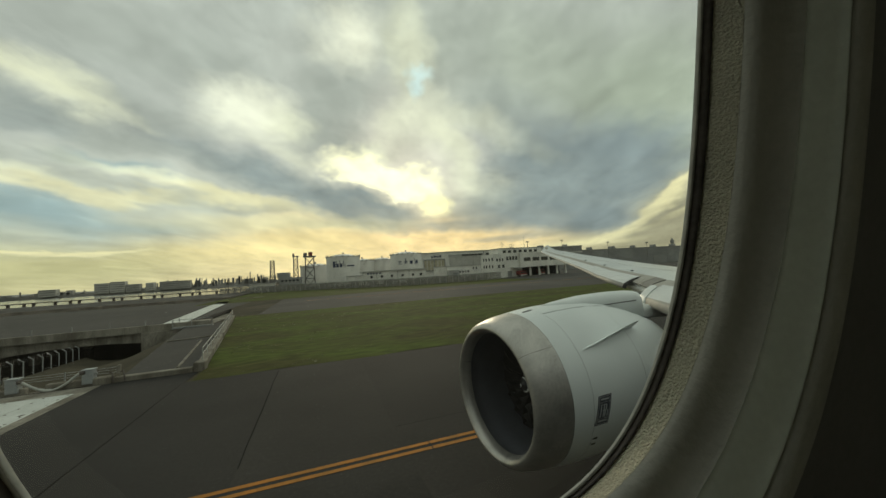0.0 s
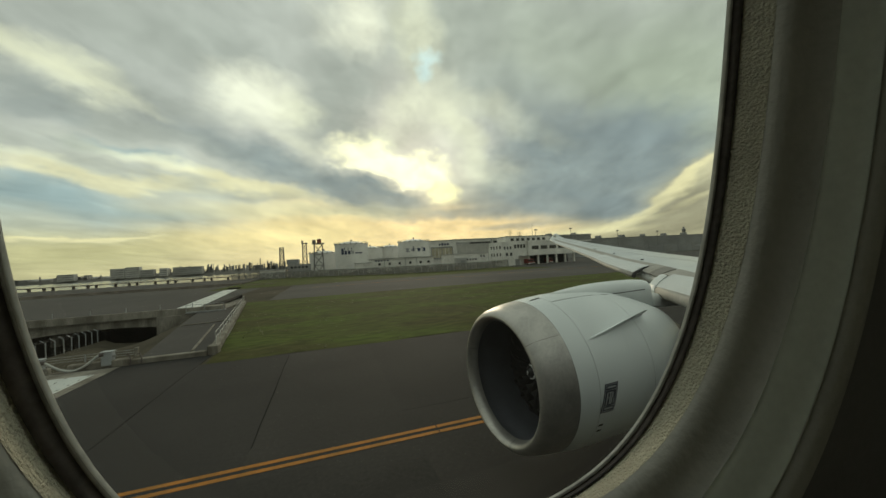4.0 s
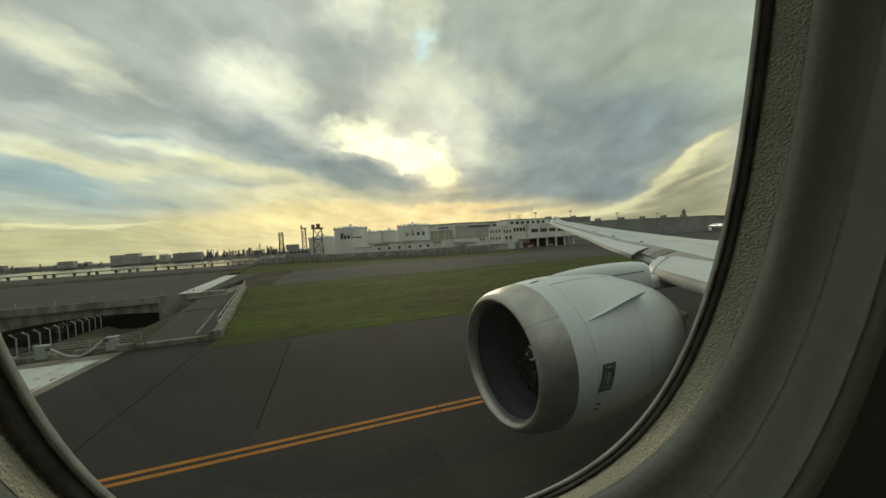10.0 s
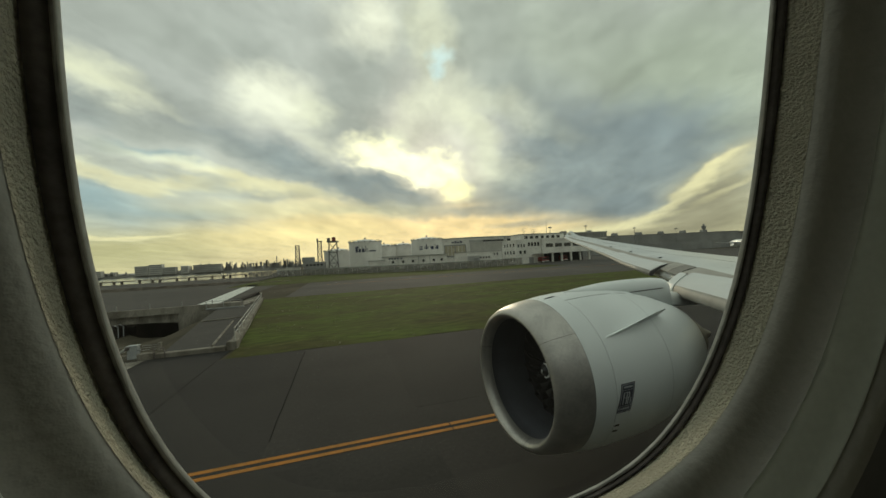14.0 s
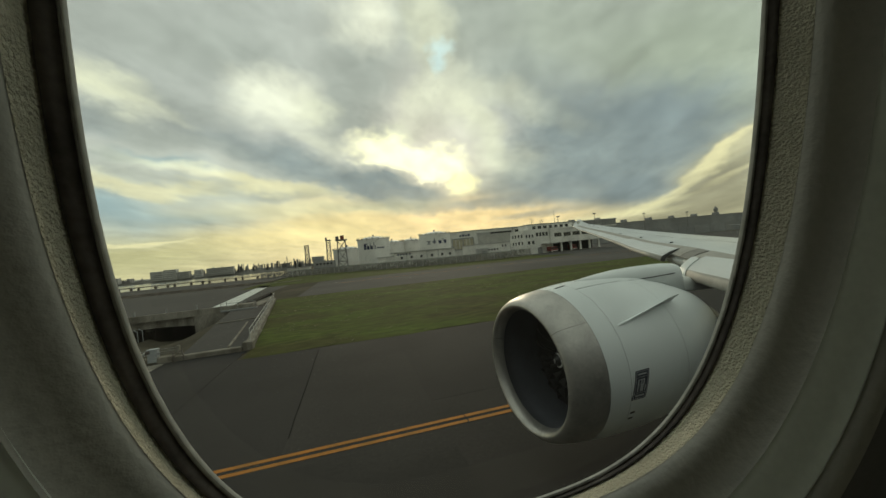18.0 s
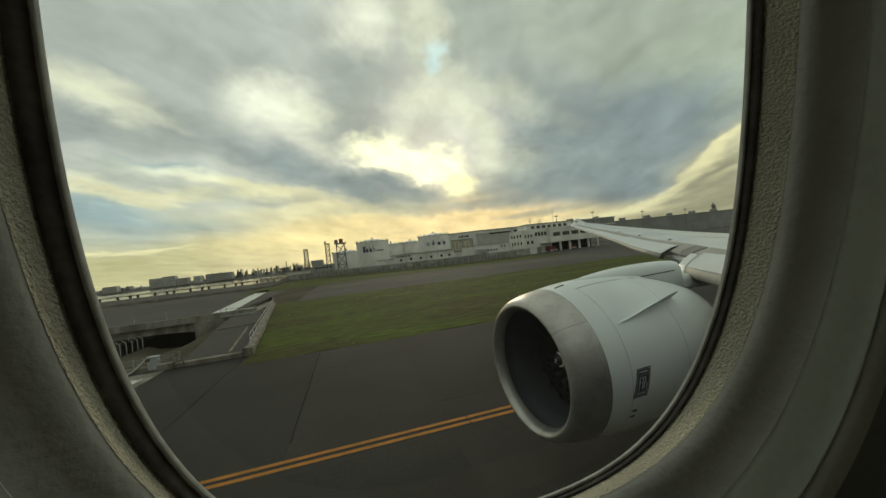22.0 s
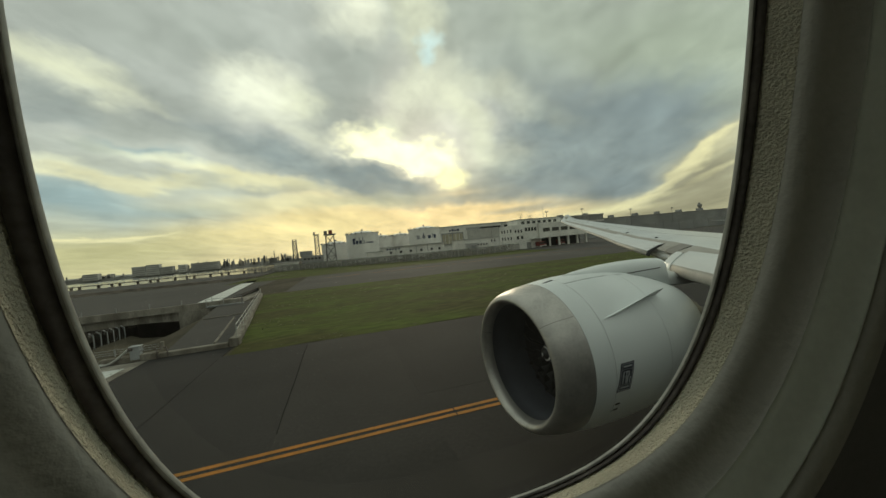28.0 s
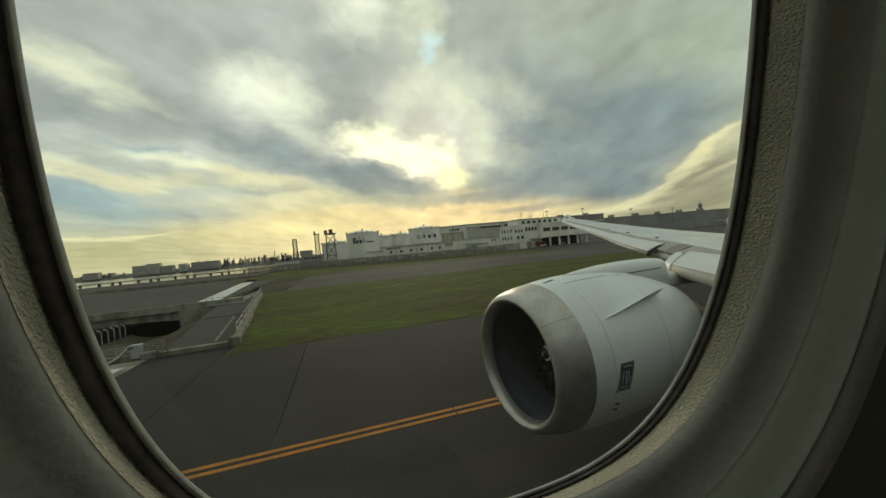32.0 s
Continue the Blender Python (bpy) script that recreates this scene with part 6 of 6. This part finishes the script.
def parked_airliner(x, y, turn, tail, label):
    a = thing("parked_airliner", label, "airplane", pose(x, y, 0, 0, 0, turn), group="parked airliners")
    part("body", tube([(-4, 0, 6.2), (0, 0, 5.8), (4, 0, 5.2), (12, 0, 4.8), (40, 0, 4.8), (46, 0, 4.6), (50, 0, 4.0)], [0.4, 1.2, 2.2, 2.8, 2.8, 2.2, 0.5], 20), "white_paint", a, smooth=True)
    part("cheat_line", box(6, 46, -2.84, 2.84, 4.6, 5.1), "tail_blue", a, "dark blue stripe")
    part("fin", loft([[(-2, 0.25, 6.8), (6.5, 0.25, 7.4), (6.5, -0.25, 7.4), (-2, -0.25, 6.8)], [(-5.2, 0.12, 17), (-2.2, 0.12, 17), (-2.2, -0.12, 17), (-5.2, -0.12, 17)]]), tail, a, "coloured tail fin")
    for s in (-1, 1):
        part("tailplane", loft([[(0, s * 1, 6.2), (4.5, s * 1, 6.3), (4.5, s * 1, 6.0), (0, s * 1, 5.9)], [(-3, s * 9, 6.9), (-1.4, s * 9, 6.95), (-1.4, s * 9, 6.8), (-3, s * 9, 6.8)]]), "white_paint", a)
        part("main_wing", loft([[(18, s * 2, 4.0), (28, s * 2, 4.2), (28, s * 2, 3.6), (18, s * 2, 3.5)], [(12, s * 28, 5.6), (14, s * 28, 5.7), (14, s * 28, 5.5), (12, s * 28, 5.5)]]), "wing", a)
        part("main_gear", tube([(22, s * 4, 0), (22, s * 4, 3.8)], 0.5, 8), "tower", a)
        part("engine_pod", tube([(24, s * 9, 2.4), (29, s * 9, 2.4)], 1.5, 14), "white_paint", a)
    part("nose_gear", tube([(42, 0, 0), (42, 0, 3.0)], 0.35, 8), "tower", a)
    return a


parked_airliner(330, 192, 60, "tail_blue", "parked white airliner with dark blue tail fin")
parked_airliner(392, 208, 60, "white_paint", "parked white airliner with pale tail fin")
parked_airliner(456, 224, 60, "tail_blue", "parked white airliner with dark blue tail fin")


def taxi_sign(x, y):
    s = thing("taxiway_sign", "black and yellow taxiway guidance sign on the grass", "sign", pose(x, y, 0, 0, 0, -20))
    part("black_panel", box(-1.2, 0.0, -0.12, 0.12, 0.35, 1.2), "sign_black", s)
    part("yellow_panel", box(0.01, 1.3, -0.12, 0.12, 0.35, 1.2), "sign_yellow", s)
    for px in (-0.9, 1.0):
        part("leg", box(px - 0.05, px + 0.05, -0.05, 0.05, 0, 0.35), "steel", s)
    c = bpy.data.curves.new("letter", "FONT")
    c.body, c.size, c.extrude = "E", 0.85, 0.004
    o = new("letter", c)
    o.parent, o.matrix_basis = s, pose(0.35, -0.13, 0.47, 90)
    c.materials.append(M["sign_black"])


taxi_sign(46, 36)


def edge_lights():
    first = None
    for x in (-42, -27, -13.6, 40, 55):
        m = pose(x, 17.5, 0.0)
        if first is None:
            first = thing("taxiway_light", "small pale taxiway edge light on the asphalt", "light fixture", m, group="taxiway lights")
            part("base", lathe([(0.0, 0.14), (0.02, 0.14), (0.03, 0.06), (0.16, 0.05), (0.16, 0.001)], "z", 10), "steel", first)
            part("lens", lathe([(0.162, 0.06), (0.22, 0.06), (0.25, 0.03), (0.255, 0.001)], "z", 10), "mark", first, "pale glass lens")
        else:
            copy_thing(first, m)


edge_lights()


# ---------------------------------------------------------------- far shore
def skyline():
    rnd = random.Random(11)
    setting("ground_far_shore", box(-2600, -150, 1480, 2600, -6, 2.0), "haze", "low far harbour shore with haze in its colour", "ground")
    bm = bmesh.new()
    x = -1500.0
    while x < 60:
        w = rnd.uniform(6, 30)
        h = rnd.uniform(4, 13) + (9 if rnd.random() < 0.12 else 0)
        box(x, x + w, 1500, 1520, 0, h, bm=bm)
        if rnd.random() < 0.55:
            m = x + rnd.uniform(0, w)
            box(m, m + rnd.uniform(1.5, 4), 1496, 1499, 0, h + rnd.uniform(6, 22) * (1.5 if x > -420 else 0.6), bm=bm)
        x += w * rnd.uniform(0.6, 1.5)
    for _ in range(110):
        m, h = rnd.uniform(-520, -90), rnd.uniform(14, 34)
        box(m, m + rnd.uniform(1.2, 5), 1490, 1494, 0, h, bm=bm)
    tagged(part("far_skyline", bm, "haze"), "distant industrial skyline with stacks, haze put into its colour", "skyline", kind="stuff")
    for x0, x1, h in ((-828, -786, 22), (-690, -651, 33), (-649, -609, 36), (-607, -569, 25), (-552, -529, 27), (-513, -424, 28)):
        b = thing("far_building", "block building on the far shore, paled in colour for haze", "building", pose(x0, 1470, 0), group="far shore buildings")
        part("wall", box(0, x1 - x0, 0, 20, 0, h), "city", b)
        for k in range(int(h / 7)):
            part("window_band", box(2, x1 - x0 - 2, -0.6, 0, 4 + 7 * k, 6.5 + 7 * k), "haze", b)


skyline()


def hills():
    bm = bmesh.new()
    prev = None
    for k in range(60):
        x = -2600 + 110 * k
        h = 10 + 16 * (0.5 + 0.5 * noise.noise((x * 0.002, 0, 2)))
        cur = (bm.verts.new((x, 3600, -5)), bm.verts.new((x, 3640, h)), bm.verts.new((x, 4000, h)))
        if prev:
            bm.faces.new((prev[0], cur[0], cur[1], prev[1]))
            bm.faces.new((prev[1], cur[1], cur[2], prev[2]))
        prev = cur
    setting("backdrop_far_land", bm, "haze", "low land on the horizon with haze in its colour", "backdrop")


hills()


# ---------------------------------------------------------------- how far along the taxiway the aircraft stands
ALONG = -4.0
AIRCRAFT = ("window_1", "wall_fuselage", "wall_cabin", "floor", "jet_engine", "aircraft_wing")
for ob in list(scene.objects):
    if ob.parent is None and ob.type in ("EMPTY", "MESH") and ob.name not in AIRCRAFT:
        ob.matrix_basis = pose(ALONG, 0, 0) @ ob.matrix_basis
